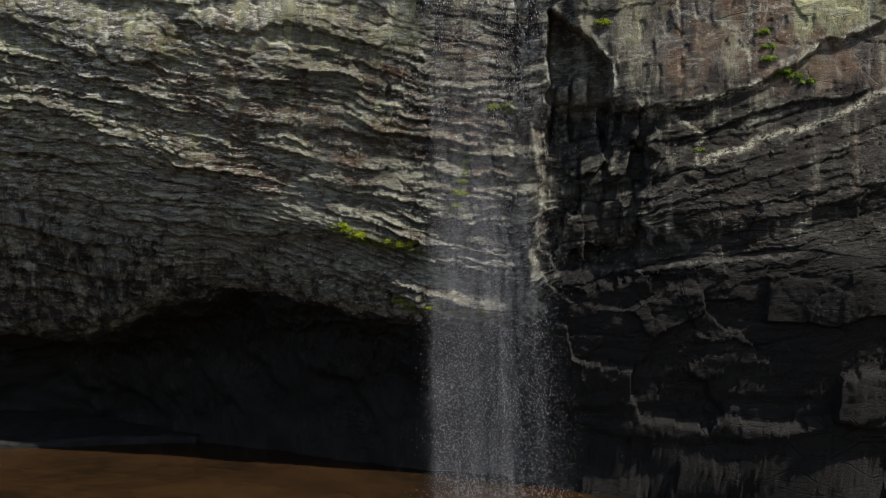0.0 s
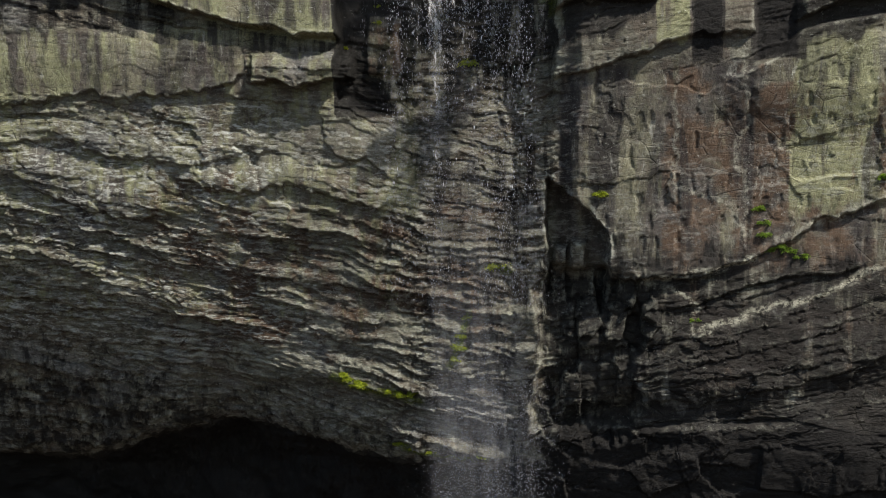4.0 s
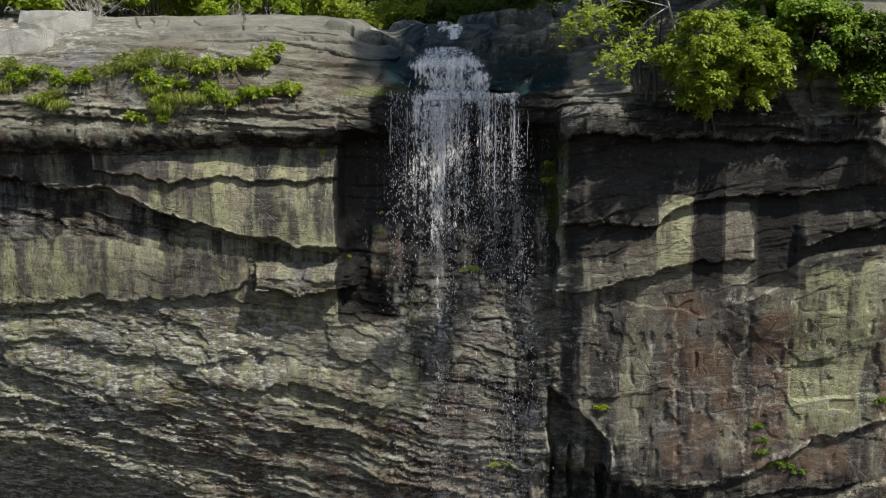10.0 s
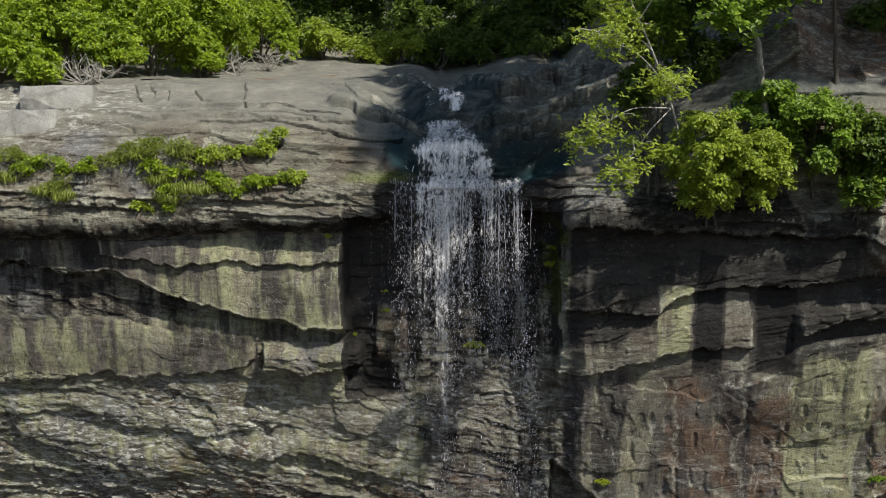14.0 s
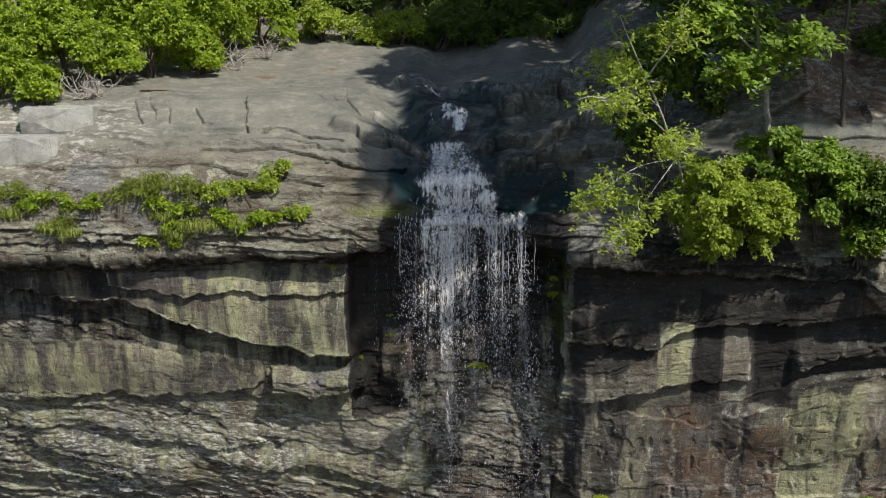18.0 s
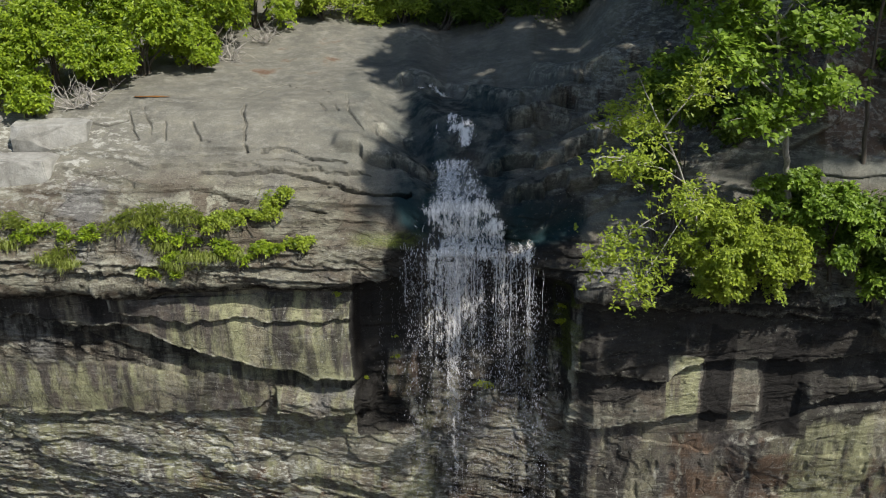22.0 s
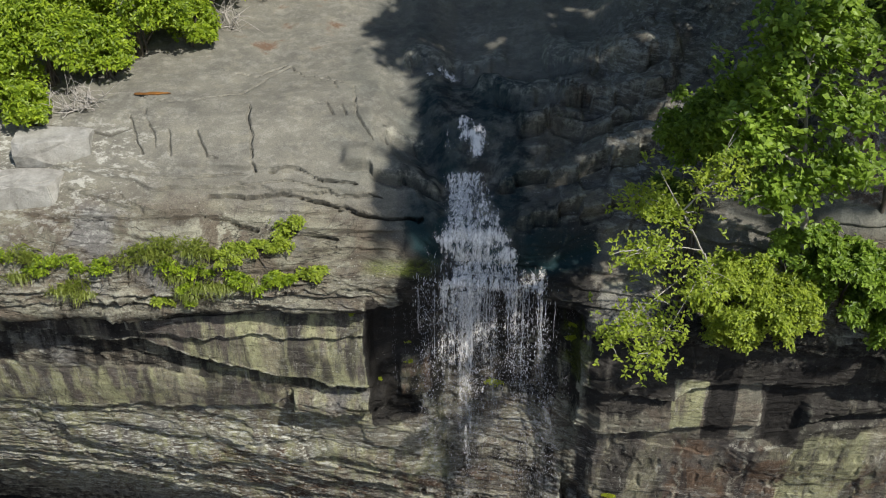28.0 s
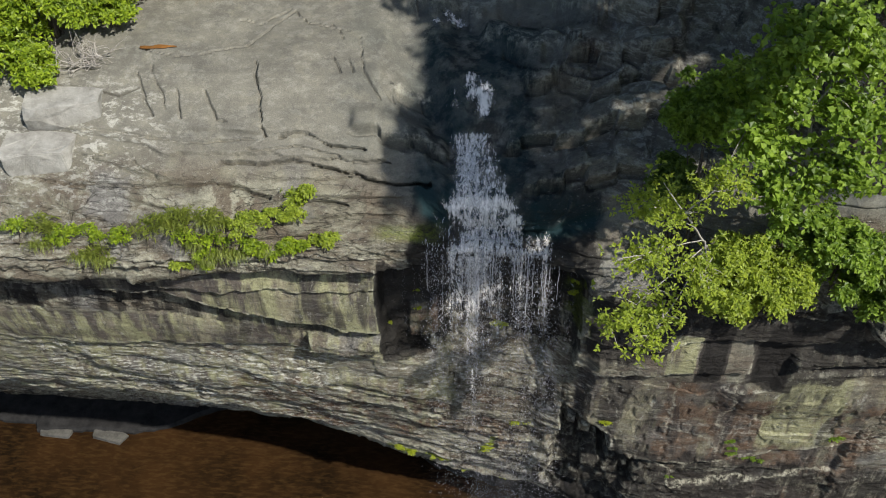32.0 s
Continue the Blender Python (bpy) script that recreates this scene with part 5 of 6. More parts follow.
def spray(name, at, stems, n, leaf, count, material, label, seed, spread, narrow, bark, category="tree"):
    """A small tree of a few limbs, with twigs and leaves gathered along the outer half of each limb."""
    rng = np.random.default_rng(seed)
    ob = thing(name, label, category, at, OUT)
    base = Vector(at)
    tubes_, pts = [], []
    for s_i, (pts_, r0) in enumerate(stems):
        loc = [tuple(Vector(p) - base) for p in pts_]
        v, f = tube(loc, np.linspace(r0, r0 * 0.22, len(loc)), 7, seed + s_i)
        if s_i == 0:
            part("trunk", raw_mesh("trunk", v, f, bark, True), ob)
        else:
            part("limb", raw_mesh("limb", v, f, bark, True), ob)
        p = np.array(loc)
        for _ in range(int(n * (0.35 if s_i == 0 else 1))):
            t = rng.uniform(0.45, 1.0) * (len(p) - 1)
            k = min(int(t), len(p) - 2)
            c = p[k] + (p[k + 1] - p[k]) * (t - k)
            o = rng.normal(0, 1, 3) * np.array([1, 1, 0.6]) * spread
            pts.append(c + o)
            if rng.random() < 0.10:
                tubes_.append(tube([tuple(c), tuple(c + o * 0.6 + (0, 0, 0.05)), tuple(c + o)], [0.014, 0.008, 0.003], 4, seed + len(pts)))
    tagged(part("twig_cluster", join_tubes("twig_cluster", tubes_, bark), ob), kind="stuff")
    d = rng.normal(0, 0.35, (len(pts), 3)) + (0.1, -0.3, 0.85)
    d /= np.linalg.norm(d, axis=1, keepdims=True)
    part("crown", leaf_mesh("crown", np.array(pts), d, leaf, count, material, seed + 3, narrow, 0.35), ob)
    return ob


# slim grey tree with broad leaves
spray("maple_tree", (6.55, -1.05, 15.0), [([(6.55, -1.05, 14.9), (6.42, -1.25, 15.4), (6.2, -1.6, 16.3), (5.95, -1.85, 17.3), (5.7, -2.0, 18.6), (5.5, -2.1, 20.1)], 0.085)] +
      [([(6.0, -1.8, 17.2), (5.4, -2.1, 17.7), (4.8, -2.3, 18.1), (4.5, -2.3, 18.5)], 0.03), ([(5.95, -1.85, 17.3), (6.4, -2.2, 17.5), (6.8, -2.4, 17.6)], 0.03), ([(5.85, -1.9, 17.8), (5.2, -1.4, 18.2), (4.7, -1.1, 18.8)], 0.028), ([(5.8, -1.9, 18.2), (5.1, -2.1, 18.9), (4.8, -2.2, 19.5)], 0.026), ([(5.75, -2.0, 18.4), (6.3, -2.1, 18.7), (6.7, -2.2, 18.6)], 0.026), ([(5.7, -2.0, 18.7), (6.2, -1.8, 19.4), (6.5, -1.6, 19.7)], 0.022), ([(6.05, -1.75, 16.9), (5.6, -2.2, 17.0), (5.3, -2.5, 17.0)], 0.02), ([(5.6, -2.1, 19.4), (5.2, -2.2, 20.0), (5.0, -2.2, 20.3)], 0.02), ([(5.6, -2.1, 19.5), (5.9, -1.9, 20.1), (6.0, -1.8, 20.4)], 0.02)],
      165, 0.135, 6, LEAF_MAPLE, "slim grey-barked tree with broad bright green leaves", 900, 0.27, 0.80, BARK_GREY)
# feathery yellow-green tree that hangs out
spray("hanging_sapling", (4.9, -0.95, 14.0), [([(4.9, -0.95, 13.9), (4.5, -1.8, 15.0), (3.9, -2.6, 16.3), (3.3, -3.1, 17.4), (3.0, -3.4, 18.0)], 0.030)] +
      [([(4.2, -2.3, 15.7), (3.6, -3.0, 16.2), (3.0, -3.6, 16.4), (2.6, -3.8, 16.6)], 0.013), ([(4.4, -1.9, 15.2), (3.5, -2.9, 15.2), (2.8, -3.4, 14.8), (2.4, -3.6, 14.4)], 0.013), ([(3.9, -2.6, 16.3), (3.2, -2.9, 16.9), (2.7, -3.0, 17.3)], 0.011), ([(4.4, -1.9, 15.2), (3.9, -2.8, 14.8), (3.4, -3.3, 14.2), (3.1, -3.4, 13.7)], 0.012), ([(3.6, -2.9, 16.9), (4.0, -3.0, 17.5), (4.2, -3.0, 17.9)], 0.018), ([(4.3, -2.1, 15.5), (4.2, -3.0, 15.7), (4.0, -3.6, 15.6)], 0.018)],
      120, 0.095, 7, LEAF_FINE, "feathery yellow-green sapling hanging out over the cliff", 930, 0.24, 0.5, DEADWOOD)
# rounded bushes below them, rooted on the ledge and hanging out
for k, (x, y, z, r, n, mat, leaf) in enumerate(((5.3, -1.9, 14.25, (1.25, 0.95, 1.15), 2300, LEAF_FINE, 0.085), (6.2, -1.8, 13.95, (0.85, 0.8, 0.95), 1500, LEAF_FINE, 0.085), (5.2, -1.8, 13.45, (0.7, 0.6, 0.6), 800, LEAF_FINE, 0.085), (7.4, -1.6, 14.6, (0.95, 0.85, 1.0), 1100, LEAF_MAPLE, 0.12), (8.6, -1.7, 14.3, (0.95, 0.85, 1.15), 1300, LEAF_SHADED, 0.12),
                                                (4.3, 0.2, 17.0, (0.85, 0.8, 1.15), 900, LEAF_MAPLE, 0.12), (3.9, -0.3, 15.6, (0.6, 0.6, 0.7), 380, LEAF_SHADED, 0.12), (10.2, -1.2, 14.9, (1.2, 1.0, 1.5), 1000, LEAF_SHADED, 0.13), (5.5, 0.5, 17.0, (1.1, 1.0, 1.5), 900, LEAF_SHADED, 0.13), (8.3, -1.8, 13.55, (0.5, 0.45, 0.5), 350, LEAF_MAPLE, 0.11), (6.6, -1.3, 15.1, (0.9, 0.7, 0.7), 700, LEAF_MAPLE, 0.12))):
    w = wall_at(x, min(z - 0.5, 13.6))
    bush("cliff_edge_bush", (x, y, z), r, n, leaf, 6, mat, "dense green bush leaning over the cliff's edge" if k > 2 else "rounded fine-leaved yellow-green bush overhanging the wall", 950 + k * 4, 34, "bush", OUT, 0.6, 6, BARK_DARK, root=(w.x, w.y + 0.1, w.z) if k != 8 else on_top(x, 1.2))
# slender second trunk, then unseen taller trees added to shade the fall
spray("slender_tree", (8.1, -0.6, 15.3), [([(8.1, -0.6, 15.2), (8.0, -0.8, 16.2), (7.85, -0.95, 17.6), (7.9, -1.1, 19.5), (8.0, -1.2, 22)], 0.06)] + [([(7.9, -1.0, 18.6), (8.6, -1.4, 19.4), (9.2, -1.6, 19.8)], 0.025), ([(7.9, -1.1, 19.4), (7.4, -1.4, 20.4), (7.2, -1.6, 21.2)], 0.025), ([(8.0, -1.2, 20.5), (8.8, -1.0, 21.6), (9.4, -1.0, 22.4)], 0.025), ([(7.9, -1.0, 18.9), (8.4, -0.4, 19.8), (8.8, 0.0, 20.4)], 0.022)],
      70, 0.125, 6, LEAF_MAPLE, "slender dark-barked tree on the cliff's edge", 980, 0.42, 0.85, BARK_DARK)

# unseen high crowns above the cliff's edge, added to shade the stream and bank
def shade_crown(at, r, n, seed, lumps, trunk):
    rng = np.random.default_rng(seed)
    ob = thing("unseen_shade_tree", "unseen tall broadleaf tree with a wide high crown, added to cast shade", "tree", trunk[0], OUT)
    base = Vector(trunk[0])
    part("trunk", join_tubes("trunk", [tube([tuple(Vector(p) - base) for p in trunk], np.linspace(0.2, 0.05, len(trunk)), 9, seed)], BARK_DARK), ob)
    p, d = lump_points(rng, n, r, lumps, 0.35)
    p += np.array(Vector(at) - base)
    part("crown", leaf_mesh("crown", p, d, 0.30, 6, LEAF_MAPLE, seed + 1, 0.7), ob)


shade_crown((6.3, -4.2, 24.8), (2.7, 5.5, 2.6), 2100, 1990, 36, [(10.6, 1.2, 16.0), (10.4, 0.6, 19), (9.0, -1.0, 21.8), (6.6, -3.2, 24.6)])
shade_crown((5.9, 2.4, 25.2), (4.2, 4.0, 2.6), 2100, 1995, 30, [(11.5, 6.0, 18.8), (11.2, 5.6, 22), (9.0, 5.0, 25)])
shade_crown((9.6, -1.2, 25.6), (3.4, 3.6, 3.0), 800, 1998, 16, [(12.0, -0.6, 15.8), (11.6, -0.8, 20), (10.2, -1.1, 25)])
shade_crown((5.2, 7.4, 26.2), (4.0, 3.4, 2.2), 2000, 2011, 18, [(12.8, 7.2, 18.6), (12.0, 7.4, 22.5), (9.0, 7.5, 25.2), (6, 7.4, 26.4)])
shade_crown((13.4, -3.2, 25.5), (4.0, 4.4, 2.8), 3400, 2021, 20, [(15.4, 0.4, 15.6), (15.2, -0.4, 20), (14.9, -2.0, 25.5)])
shade_crown((10.4, 8.6, 26.0), (5.2, 4.6, 2.6), 3000, 2003, 22, [(13.5, 9.5, 19.5), (13.0, 9.2, 22.5), (10.8, 8.7, 26)])

# bleached dead branches at the thicket's foot
for k, (x, y, s) in enumerate(((-10.0, 3.0, 0.8), (-9.7, 3.3, 0.7), (-7.2, 7.6, 0.7), (-6.6, 9.4, 0.6))):
    rng = np.random.default_rng(990 + k)
    ob = thing("dead_branch", "bleached leafless dead branches on bare rock", "branch", on_top(x, y, 0.02), "dead branches")
    for b in range(9):
        d = rng.normal(0, 1, 3) * (0.8, 0.6, 0.3) + (0, -0.2, 0.55)
        d = d / np.linalg.norm(d) * s * rng.uniform(0.6, 1.2)
        e = d * 0.5 + rng.normal(0, 0.1, 3)
        sub = [tube([(0, 0, 0), tuple(e), tuple(d)], [0.02, 0.012, 0.004], 5, 990 + b)]
        for _ in range(3):
            sub.append(tube([tuple(e), tuple(e + rng.normal(0, 0.16, 3)), tuple(e + rng.normal(0, 0.26, 3) + (0, 0, 0.1))], [0.009, 0.006, 0.003], 4, b))
        part("twig", join_tubes("twig", sub, DEADWOOD), ob)

# ---- loose stones ----
SHORE_STONE = stone_material("dull_buff_stone", (0.055, 0.052, 0.045), (0.130, 0.125, 0.110))


def boulder(name, at, size, turn, material, label, seed, category="rock", group="", cuts=9):
    """A block broken along flat faces, with its arrises worn off."""
    r = random.Random(seed)
    bm = bmesh.new()
    bmesh.ops.create_cube(bm, size=1.0)
    for _ in range(cuts):
        d = Vector((r.gauss(0, 1), r.gauss(0, 1), r.gauss(0, 0.8))).normalized()
        far = max(v.co.dot(d) for v in bm.verts)
        geom = bm.verts[:] + bm.edges[:] + bm.faces[:]
        got = bmesh.ops.bisect_plane(bm, geom=geom, plane_co=d * far * r.uniform(0.72, 0.90), plane_no=d, clear_outer=True)
        rim = [e for e in got["geom_cut"] if isinstance(e, bmesh.types.BMEdge)]
        if rim:
            bmesh.ops.holes_fill(bm, edges=rim)
    bmesh.ops.scale(bm, vec=size, verts=bm.verts)
    bmesh.ops.bevel(bm, geom=bm.edges[:], offset=0.05 * min(size), segments=2, affect="EDGES", clamp_overlap=True)
    bmesh.ops.triangulate(bm, faces=bm.faces[:])
    bmesh.ops.subdivide_edges(bm, edges=[e for e in bm.edges if e.calc_length() > 0.16], cuts=2)
    o = Vector((seed * 3.1, seed * 1.7, 0))
    for v in bm.verts:
        v.co += 0.05 * min(size) * noise.noise_vector(v.co * 2.2 + o) + 0.02 * min(size) * noise.noise_vector(v.co * 9 + o)
    me = bpy.data.meshes.new(name)
    bm.to_mesh(me)
    bm.free()
    me.materials.append(material)
    ob = new(name, me)
    ob.matrix_world = pose(*at, 0, 0, turn)
    return tagged(ob, label, category, group)


boulder("boulder", (-10.15, 2.0, 15.45), (1.75, 1.15, 0.80), 8, PALE_STONE, "pale bleached boulder resting on the slab", 1, group="pale boulders")
boulder("boulder", (-10.55, 0.95, 14.75), (1.6, 1.0, 0.95), 4, PALE_STONE, "pale bleached block below another boulder", 2, group="pale boulders")
for k, (x, y, sx, sy, sz) in enumerate(((-15.3, 7.12, 1.5, 0.55, 0.30), (-17.6, 7.2, 1.3, 0.45, 0.28))):
    boulder("shore_stone", (x, y, -4.48), (sx, sy, sz), 9 * k - 14, SHORE_STONE, "flat pale stone at the edge of the pool", 10 + k, group="stones at the pool's edge")
sx = np.arange(-33, -8.4, 0.2)
edge_y = np.interp(sx, (-33, -22, -18.6, -18.4, -14.4, -13.2, -11, -8.4), (7.9, 7.8, 7.7, 7.3, 7.2, 7.7, 8.6, 9.6)) + 0.10 * fbm(sx * 1.1, sx * 0, 4, 211)
sv = []
for dy, z in ((0.03, -4.75), (0.0, -4.38), (0.10, -4.29), (0.7, -4.26), (1.6, -4.16), (2.6, -3.95), (5.0, -3.5)):
    sv.append(np.stack([sx, edge_y + dy, z + 0.05 * fbm(sx * 0.9, sx * 0 + dy, 4, 213)], -1))
sv = np.stack(sv)
i = np.arange(sv.shape[0] * sv.shape[1]).reshape(sv.shape[:2])
sf = np.stack([i[:-1, :-1], i[:-1, 1:], i[1:, 1:], i[1:, :-1]], -1).reshape(-1, 4)
# Shelf stone is near-black: the cave's dim light is put into its colour
part("rock_shelf", raw_mesh("rock_shelf", sv.reshape(-1, 3), sf, stone_material("cave_shaded_stone", (0.010, 0.010, 0.010), (0.030, 0.029, 0.028))), cliff, "flat grey rock shelf at the pool's edge")
rng = np.random.default_rng(77)
for k in range(26):
    x = rng.uniform(2.6, 9.8)
    y = -0.2 - 0.12 * (x - 2.6) - rng.uniform(0.2, 1.8)
    s = rng.uniform(0.5, 1.3)
    boulder("fallen_rock", (x, y, -4.5 + s * 0.12), (s * 1.3, s, s * 0.8), rng.uniform(0, 180), GREY_STONE, "dark wet fallen rock at the foot of the wall", 30 + k, group="fallen rocks")
for k, (x, y, r) in enumerate(((-8.3, 3.72, 0.42), (-4.25, 4.82, 0.40))):
    n = 28
    a = np.linspace(0, 2 * np.pi, n, endpoint=False)
    rr = r * (1 + 0.25 * np.sin(2 * a + k) + 0.12 * np.sin(5 * a))
    z = ground_at(x, y) + 0.012
    v = [(x, y, z)] + [(x + rr[i] * 1.0 * np.cos(a[i]), y + rr[i] * 0.22 * np.sin(a[i]), z - 0.01) for i in range(n)]
    ob = new("puddle", raw_mesh("puddle", v, [(0, 1 + i, 1 + (i + 1) % n) for i in range(n)], PUDDLE, True))
    tagged(ob, "rust-stained puddle in a hollow of the slab", "puddle", group="puddles on the slab")

# ---- the fall ----
fall = thing("waterfall", "thin white waterfall breaking into drops and spray", "waterfall")
rng = np.random.default_rng(1234)


def drops(name, p, length, width, material, label):
    """Long eight-sided drops, upright, of their own length each."""
    n = len(p)
    ln_, w = np.asarray(length)[:, None], np.asarray(width)[:, None]
    off = np.array([(0, 0, 0.5), (1, 0, -0.1), (0, 1, -0.1), (-1, 0, -0.1), (0, -1, -0.1), (0, 0, -0.5)])
    v = p[:, None] + off[None] * np.stack([w, w, ln_], -1)
    f = np.array([(0, 1, 2), (0, 2, 3), (0, 3, 4), (0, 4, 1), (5, 2, 1), (5, 3, 2), (5, 4, 3), (5, 1, 4)])
    faces = (np.arange(n)[:, None, None] * 6 + f[None]).reshape(-1, 3)
    return tagged(part(name, raw_mesh(name, v.reshape(-1, 3), faces, material, True), fall, label), kind="stuff")


# white threads running down the steps of the rock
def cascade(name, lo, hi, count, wide, seed, label, short=0.2, long=0.8):
    """Flattened threads that follow the rock between two levels of the section."""
    g = np.random.default_rng(seed)
    vs, fs, k = [], [], 0
    for _ in range(count):
        a = g.uniform(lo, hi - 0.05)
        b = min(hi, a + g.uniform(short, long))
        r0, r1 = row_at(a), max(row_at(b), row_at(a) + 3)
        rows = np.arange(r0, r1 + 1)
        z = P1[rows, col_at(0.0), 2]
        half = np.interp(z, (12.9, 13.6, 14.3, 14.9, 15.6, 16), (1.42, 1.32, 0.82, 0.55, 0.55, 0.5))
        mid = np.interp(z, (13.0, 13.6, 14.4, 14.9, 15.6), (0.02, 0.0, -0.38, -0.55, -0.75))
        u = np.clip(g.normal(0, 0.38), -0.85, 0.85)
        x = mid + half * u + 0.008 * np.sin(rows * 0.25 + g.uniform(0, 6))
        c = np.clip(np.searchsorted(xs, x), 0, len(xs) - 1)
        p = P1[rows, c] + NRM[rows, c] * g.uniform(0.012, 0.06)
        p[:, 0] = x
        t = np.linspace(0, 1, len(rows))
        w = wide * g.uniform(0.35, 1.3) * (0.2 + np.sin(np.pi * t)) * (0.65 + 0.55 * np.sin(rows * g.uniform(0.5, 1.3) + g.uniform(0, 6)))
        nn = NRM[rows, c] * 0.012
        L = p - np.array([1, 0, 0]) * w[:, None]
        Rr = p + np.array([1, 0, 0]) * w[:, None]
        v = np.stack([L, p + nn, Rr, p - nn], 1).reshape(-1, 3)
        i = np.arange(len(rows) * 4).reshape(-1, 4)
        j = np.roll(i, -1, axis=1)
        fs.append(np.stack([i[:-1], j[:-1], j[1:], i[1:]], -1).reshape(-1, 4) + k)
        vs.append(v)
        k += len(v)
    return tagged(part(name, raw_mesh(name, np.concatenate(vs), np.concatenate(fs), FOAM, True), fall, label), kind="stuff")


def skin(name, v, thin, label, material=None):
    """A lacy skin of white water over a grid of places."""
    nr, nc = v.shape[:2]
    i = np.arange(nr * nc).reshape(nr, nc)
    f = np.stack([i[:-1, :-1], i[:-1, 1:], i[1:, 1:], i[1:, :-1]], -1).reshape(-1, 4)
    me = raw_mesh(name, v.reshape(-1, 3), f, material or SHEET, True)
    a = me.attributes.new("thin", "FLOAT", "POINT")
    a.data.foreach_set("value", thin.astype(np.float32).ravel())
    return part(name, me, fall, label)


def water_sheet(name, lo, hi, lift, thinness, label, seed):
    """Water running over the rock, as wide as the stream is at each height."""
    rows = np.arange(row_at(lo), row_at(hi) + 1)
    u = np.linspace(-1, 1, 81)
    z = P1[rows, col_at(0.0), 2]
    half = np.interp(z, (12.9, 13.6, 14.3, 14.9, 15.6, 16), (1.45, 1.36, 0.92, 0.55, 0.42, 0.35))
    mid = np.interp(z, (13.0, 13.6, 14.4, 14.9, 15.6), (0.02, 0.0, -0.38, -0.55, -0.75))
    x = mid[:, None] + half[:, None] * u[None] + 0.12 * fbm(z[:, None] * 2.0 + seed, u[None] * 2.0, 4, seed)
    c = np.clip(np.searchsorted(xs, x), 0, len(xs) - 1)
    r = np.broadcast_to(rows[:, None], c.shape)
    v = P1[r, c] + NRM[r, c] * (lift + 0.02 * vnoise(x * 7, z[:, None] * 5, seed))[..., None]
    v[..., 0] = x
    gap = fbm(x * 1.1 + seed, z[:, None] * 0.9, 3, seed + 3)
    thin = thinness + 0.35 * gap + 1.4 * np.abs(u[None]) ** 4 - 0.30 * window(T0[r, c], 10.2, 12.25, 0.1) + 1.3 * np.abs(u[None]) ** 1.5 * fbm(x * 2.2, z[:, None] * 2.6, 4, seed + 9) + 1.6 * step(12.15, 12.35, T0[r, c]) - 0.35 * window(v[..., 2], 13.45, 13.66, 0.08) - 0.35 * window(v[..., 2], 14.25, 14.45, 0.08)
    return skin(name, v, thin, label)


def curtain(name, x0, x1, drop, lean, back, thinness, seed, label, start=0.0, material=None):
    """A falling veil, thrown clear of the lip and torn into strands as it drops."""
    u = np.linspace(0, 1, 91)
    t = np.linspace(start, drop, 80)
    x = x0 + (x1 - x0) * u
    lip = P1[row_at(8.9), np.clip(np.searchsorted(xs, x), 0, len(xs) - 1)]
    speed = 0.55 + 0.3 * fbm(x * 1.6, x * 0, 3, seed)
    y = lip[None, :, 1] - back - speed[None] * t[:, None] * 0.75
    zz = lip[None, :, 2] + 0.05 - 0.9 * t[:, None] - 4.905 * t[:, None] ** 2
    fallen = 13.2 - zz
    xx = x[None] + lean * fallen * (0.4 + 0.9 * (x[None] > 0)) + 0.04 * fbm(zz * 0.8, x[None] * 2.0, 3, seed + 1)
    y = y + 0.05 * fbm(xx * 3, zz * 0.8, 3, seed + 2)
    thin = thinness + 0.45 * fbm(x * 2.6, x * 0, 3, seed + 5)[None] + 0.9 * np.abs(2 * u[None] - 1) ** 6 + (start > 0) * (2.0 * np.abs(2 * u[None] - 1) ** 1.6 + 0.7 * step(1.5, 7.5, zz) - 0.2) + 0 * zz
    return skin(name, np.stack([xx, y, zz], -1), thin + (0.13 * np.minimum(fallen, 4.5) + 0.04 * fallen) * (start == 0) + 0.9 * (1 - step(0, 1.5, float(zz[0].mean()) - zz)) * (start > 0), label, material)


water_sheet("running_sheet", 8.75, 12.5, 0.05, 0.12, "white water spread over stone steps", 3)
water_sheet("foam_sheet", 8.75, 12.4, 0.09, 0.42, "lacy foam over the steps", 8)


def foam_patch(name, x0, x1, y0, y1, seed, label):
    """A torn patch of white water lying on the rock, by x and y."""
    x, y = np.linspace(x0, x1, 60), np.linspace(y0, y1, 40)
    c = np.clip(np.searchsorted(xs, x), 0, len(xs) - 1)
    low = row_at(11.0)
    r = low + np.abs(P1[low:, c, 1][None] - y[:, None, None]).argmin(axis=1)
    v = P1[r, c[None]] + np.array([0, 0, 0.06])
    v[..., 0], v[..., 1] = x[None], y[:, None]
    a, b = np.linspace(-1, 1, 40)[:, None], np.linspace(-1, 1, 60)[None]
    return skin(name, v, -0.25 + 1.3 * (a**2 + b**2) + 1.0 * fbm(b * 1.9 + seed, a * 1.9, 4, seed), label)


foam_patch("upper_foam", -1.25, 0.15, 2.3, 3.4, 61, "torn white foam in a rock basin")
foam_patch("pool_foam", -1.75, -0.6, 5.0, 5.9, 67, "thin white riffle above the dark pool")
curtain("front_veil", -1.48, 1.52, 1.05, 0.05, 0.07, 0.10, 21, "white strands torn by the fall")
curtain("rear_veil", -1.40, 1.45, 1.0, 0.05, 0.0, 0.20, 35, "white strands torn by the fall")
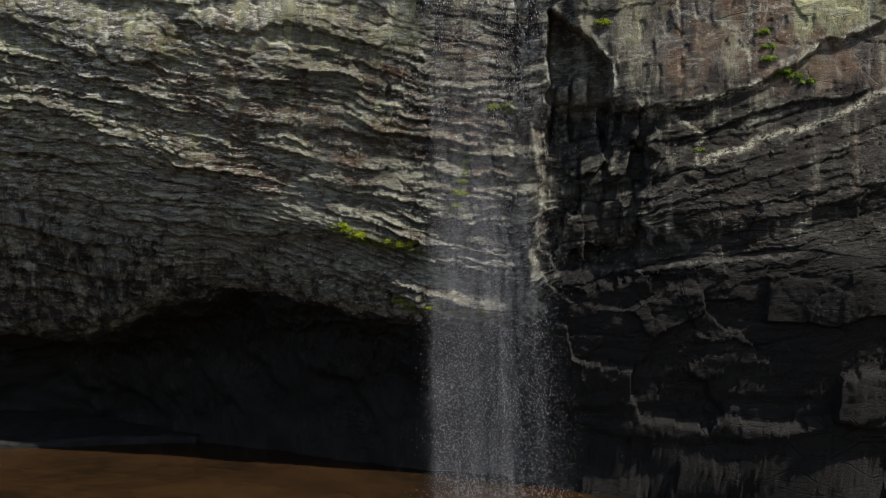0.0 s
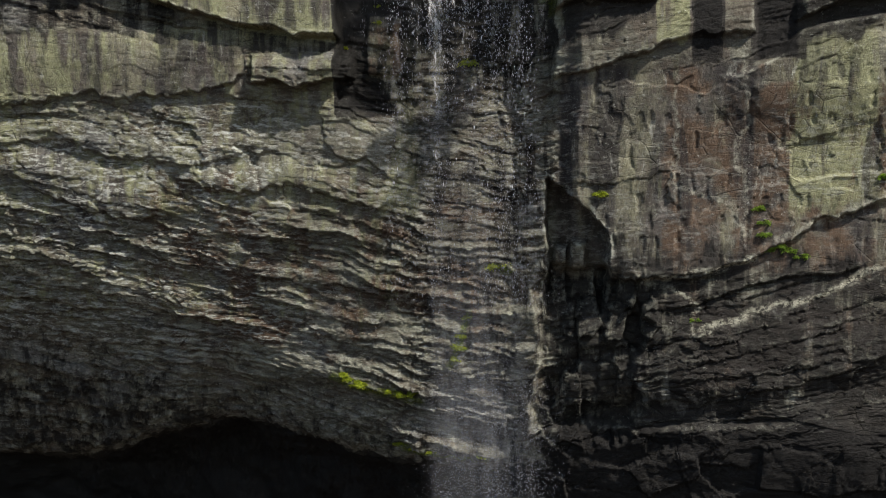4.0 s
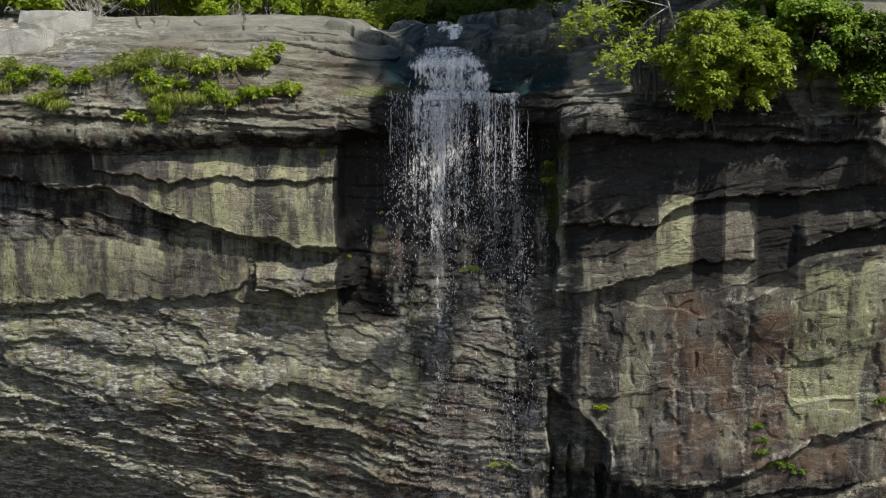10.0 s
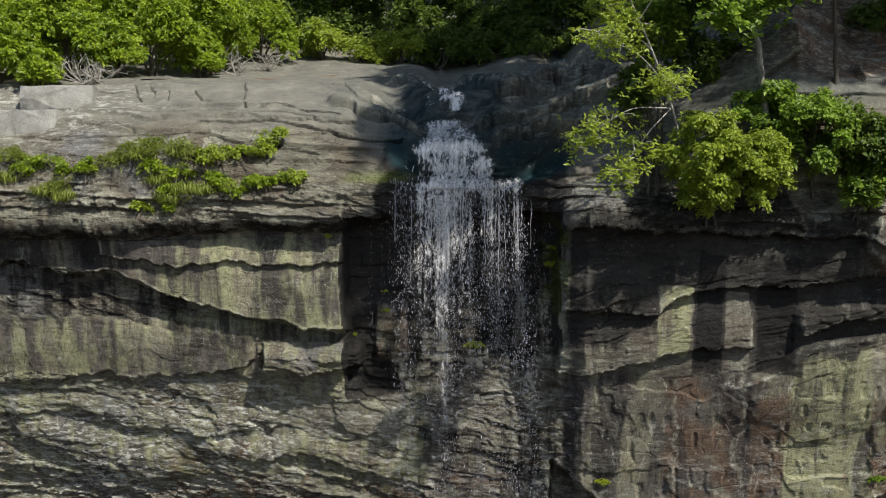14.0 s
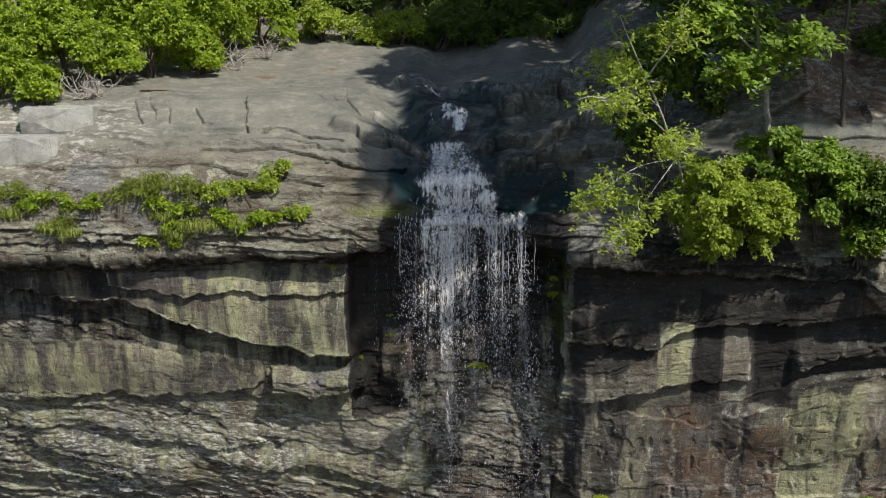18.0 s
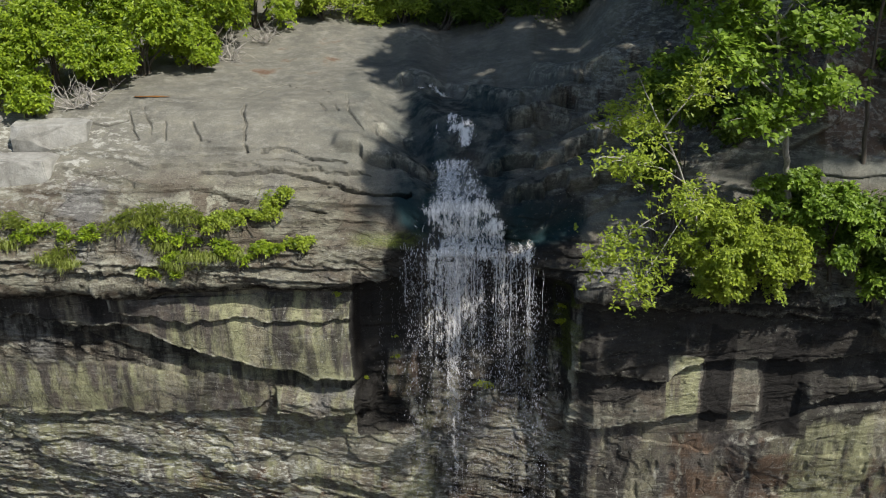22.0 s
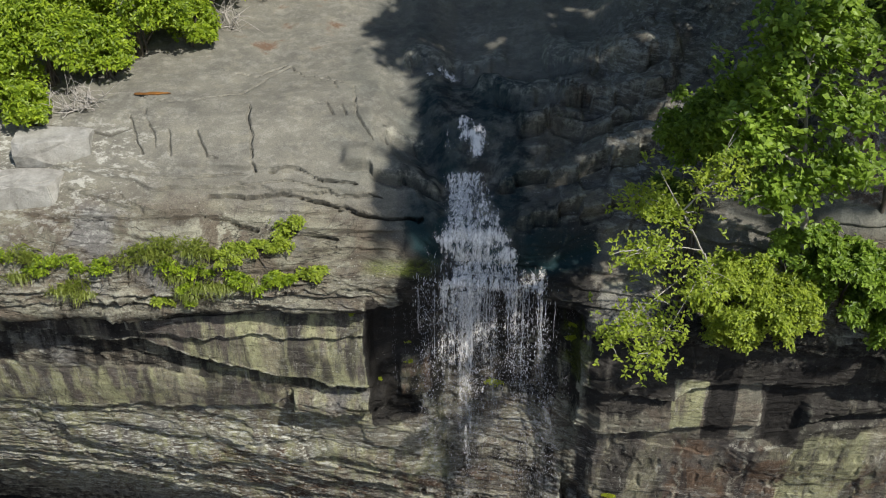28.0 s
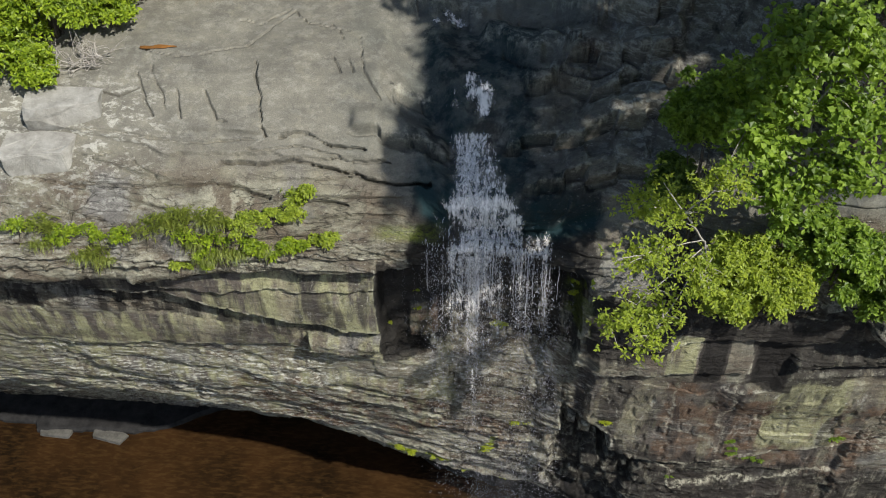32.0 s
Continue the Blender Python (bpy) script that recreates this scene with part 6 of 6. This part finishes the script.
for k, (x0, x1, back_, thin_, from_) in enumerate(((-1.2, 1.3, 0.05, 0.35, 0.62), (-1.05, 1.15, 0.22, 0.30, 0.72), (-1.0, 0.05, 0.34, 0.15, 0.8), (-0.2, 1.25, 0.42, 0.25, 0.85), (-0.95, 1.2, 0.55, 0.35, 0.95))):
    curtain("mist_veil", x0, x1, 1.85, 0.062, back_, thin_, 47 + 6 * k, "soft drifting mist of fine spray", from_, MIST)
cascade("lower_step", 8.6, 10.4, 60, 0.010, 13, "foaming last step of the fall")

# free fall: clustered strings that break into drops
strings = np.concatenate([rng.normal(c, 0.10, n) for c, n in ((-0.95, 10), (-0.55, 22), (-0.2, 30), (0.15, 24), (0.5, 26), (0.85, 26), (1.15, 22), (1.38, 10), (-1.22, 15), (-1.38, 6))])
vs, fs, k = [], [], 0
P_, L_, W_ = [], [], []
for x0 in strings:
    v0 = rng.uniform(0.25, 0.9)
    lip = P1[row_at(9.0), col_at(x0)]
    zl, yl = lip[2] + rng.uniform(-0.12, 0.06), lip[1] - 0.04
    t = np.sort(rng.uniform(0.0, 1.0, 96) ** 0.9) * 1.30
    z = zl - 4.905 * t**2 - 0.9 * t
    keep = rng.random(96) < np.clip(1.15 - t * 0.62, 0.25, 1) * (0.15 + 0.85 * np.clip(t / 0.6, 0, 1))
    t, z = t[keep], z[keep]
    x = x0 + 0.055 * (13.5 - z) * (0.4 + 0.9 * (x0 > 0)) + rng.normal(0, 1, len(t)) * (0.015 + 0.11 * t**1.6)
    y = yl - v0 * t * 0.75 + rng.normal(0, 0.04 + 0.1 * t, len(t))
    P_.append(np.stack([x, y, z], 1))
    L_.append((0.018 + 0.055 * rng.random(len(t)) ** 2))
    W_.append(0.0045 + 0.0085 * rng.random(len(t)) ** 2)
    # unbroken threads near the lip
    for _ in range(int(rng.random() < 0.28)):
        xo = rng.normal(0, 0.06)
        te = np.linspace(0, rng.uniform(0.15, 0.6), 9)
        q = [(x0 + xo + rng.normal(0, 0.012), yl + 0.02 - v0 * s * 0.75, zl + 0.03 - 4.905 * s**2 - 0.9 * s) for s in te]
        v, f = tube(q, np.linspace(rng.uniform(0.004, 0.010), 0.002, 9), 4, int(rng.integers(1e6)))
        vs.append(v)
        fs.append(f + k)
        k += len(v)
part("falling_thread", raw_mesh("falling_thread", np.concatenate(vs), np.concatenate(fs), FOAM, True), fall, "unbroken white threads of water")
# broken dashes in the first metres of the fall
m = 500
t = np.minimum(rng.exponential(0.30, m), 1.1)
x0 = rng.choice(strings, m) + rng.normal(0, 0.07, m)
lip = P1[row_at(9.0), np.clip(np.searchsorted(xs, x0), 0, len(xs) - 1)]
q = np.stack([x0 + 0.03 * t, lip[:, 1] - 0.05 - 0.45 * t, lip[:, 2] + 0.02 - 0.9 * t - 4.905 * t**2], 1)
drops("broken_strand", q, rng.uniform(0.03, 0.11, m) * (0.5 + rng.random(m)), 0.005 + 0.009 * rng.random(m) ** 2, FOAM, "broken white dashes of water")
drops("falling_water", np.concatenate(P_), np.concatenate(L_), np.concatenate(W_), SPRAY, "white falling drops")
# finer spray lower down, drifting sideways
n = 22000
z = rng.uniform(-4.5, 8.5, n)
z = np.where(rng.random(n) < 0.5, rng.uniform(-4.5, 2.5, n), z)
h = 13.5 - z
xc = rng.choice([-0.8, -0.65, -0.1, 0.35, 0.8, 0.95], n) * (0.75 + 0.02 * h) + 0.072 * h
x = xc + rng.normal(0, 0.16 + 0.012 * h, n)
y = -0.55 - 0.045 * h + rng.normal(0, 0.28, n)
drops("spray", np.stack([x, y, z], 1), rng.uniform(0.010, 0.038, n), rng.uniform(0.0016, 0.0040, n), SPRAY, "fine drifting spray")
# thin drips off the wet lip beside it
P_ = []
for x0 in (-2.1, -1.85, -1.7, 1.75, 1.95, 2.05):
    m = 60
    P_.append(np.stack([x0 + rng.normal(0, 0.03, m), wall_at(x0, 12.7).y - 0.05 + rng.normal(0, 0.02, m), rng.uniform(9.5, 12.7, m)], 1))
P_ = np.concatenate(P_)
drops("drip_line", P_, rng.uniform(0.03, 0.10, len(P_)), rng.uniform(0.0015, 0.0035, len(P_)), SPRAY, "thin drips")
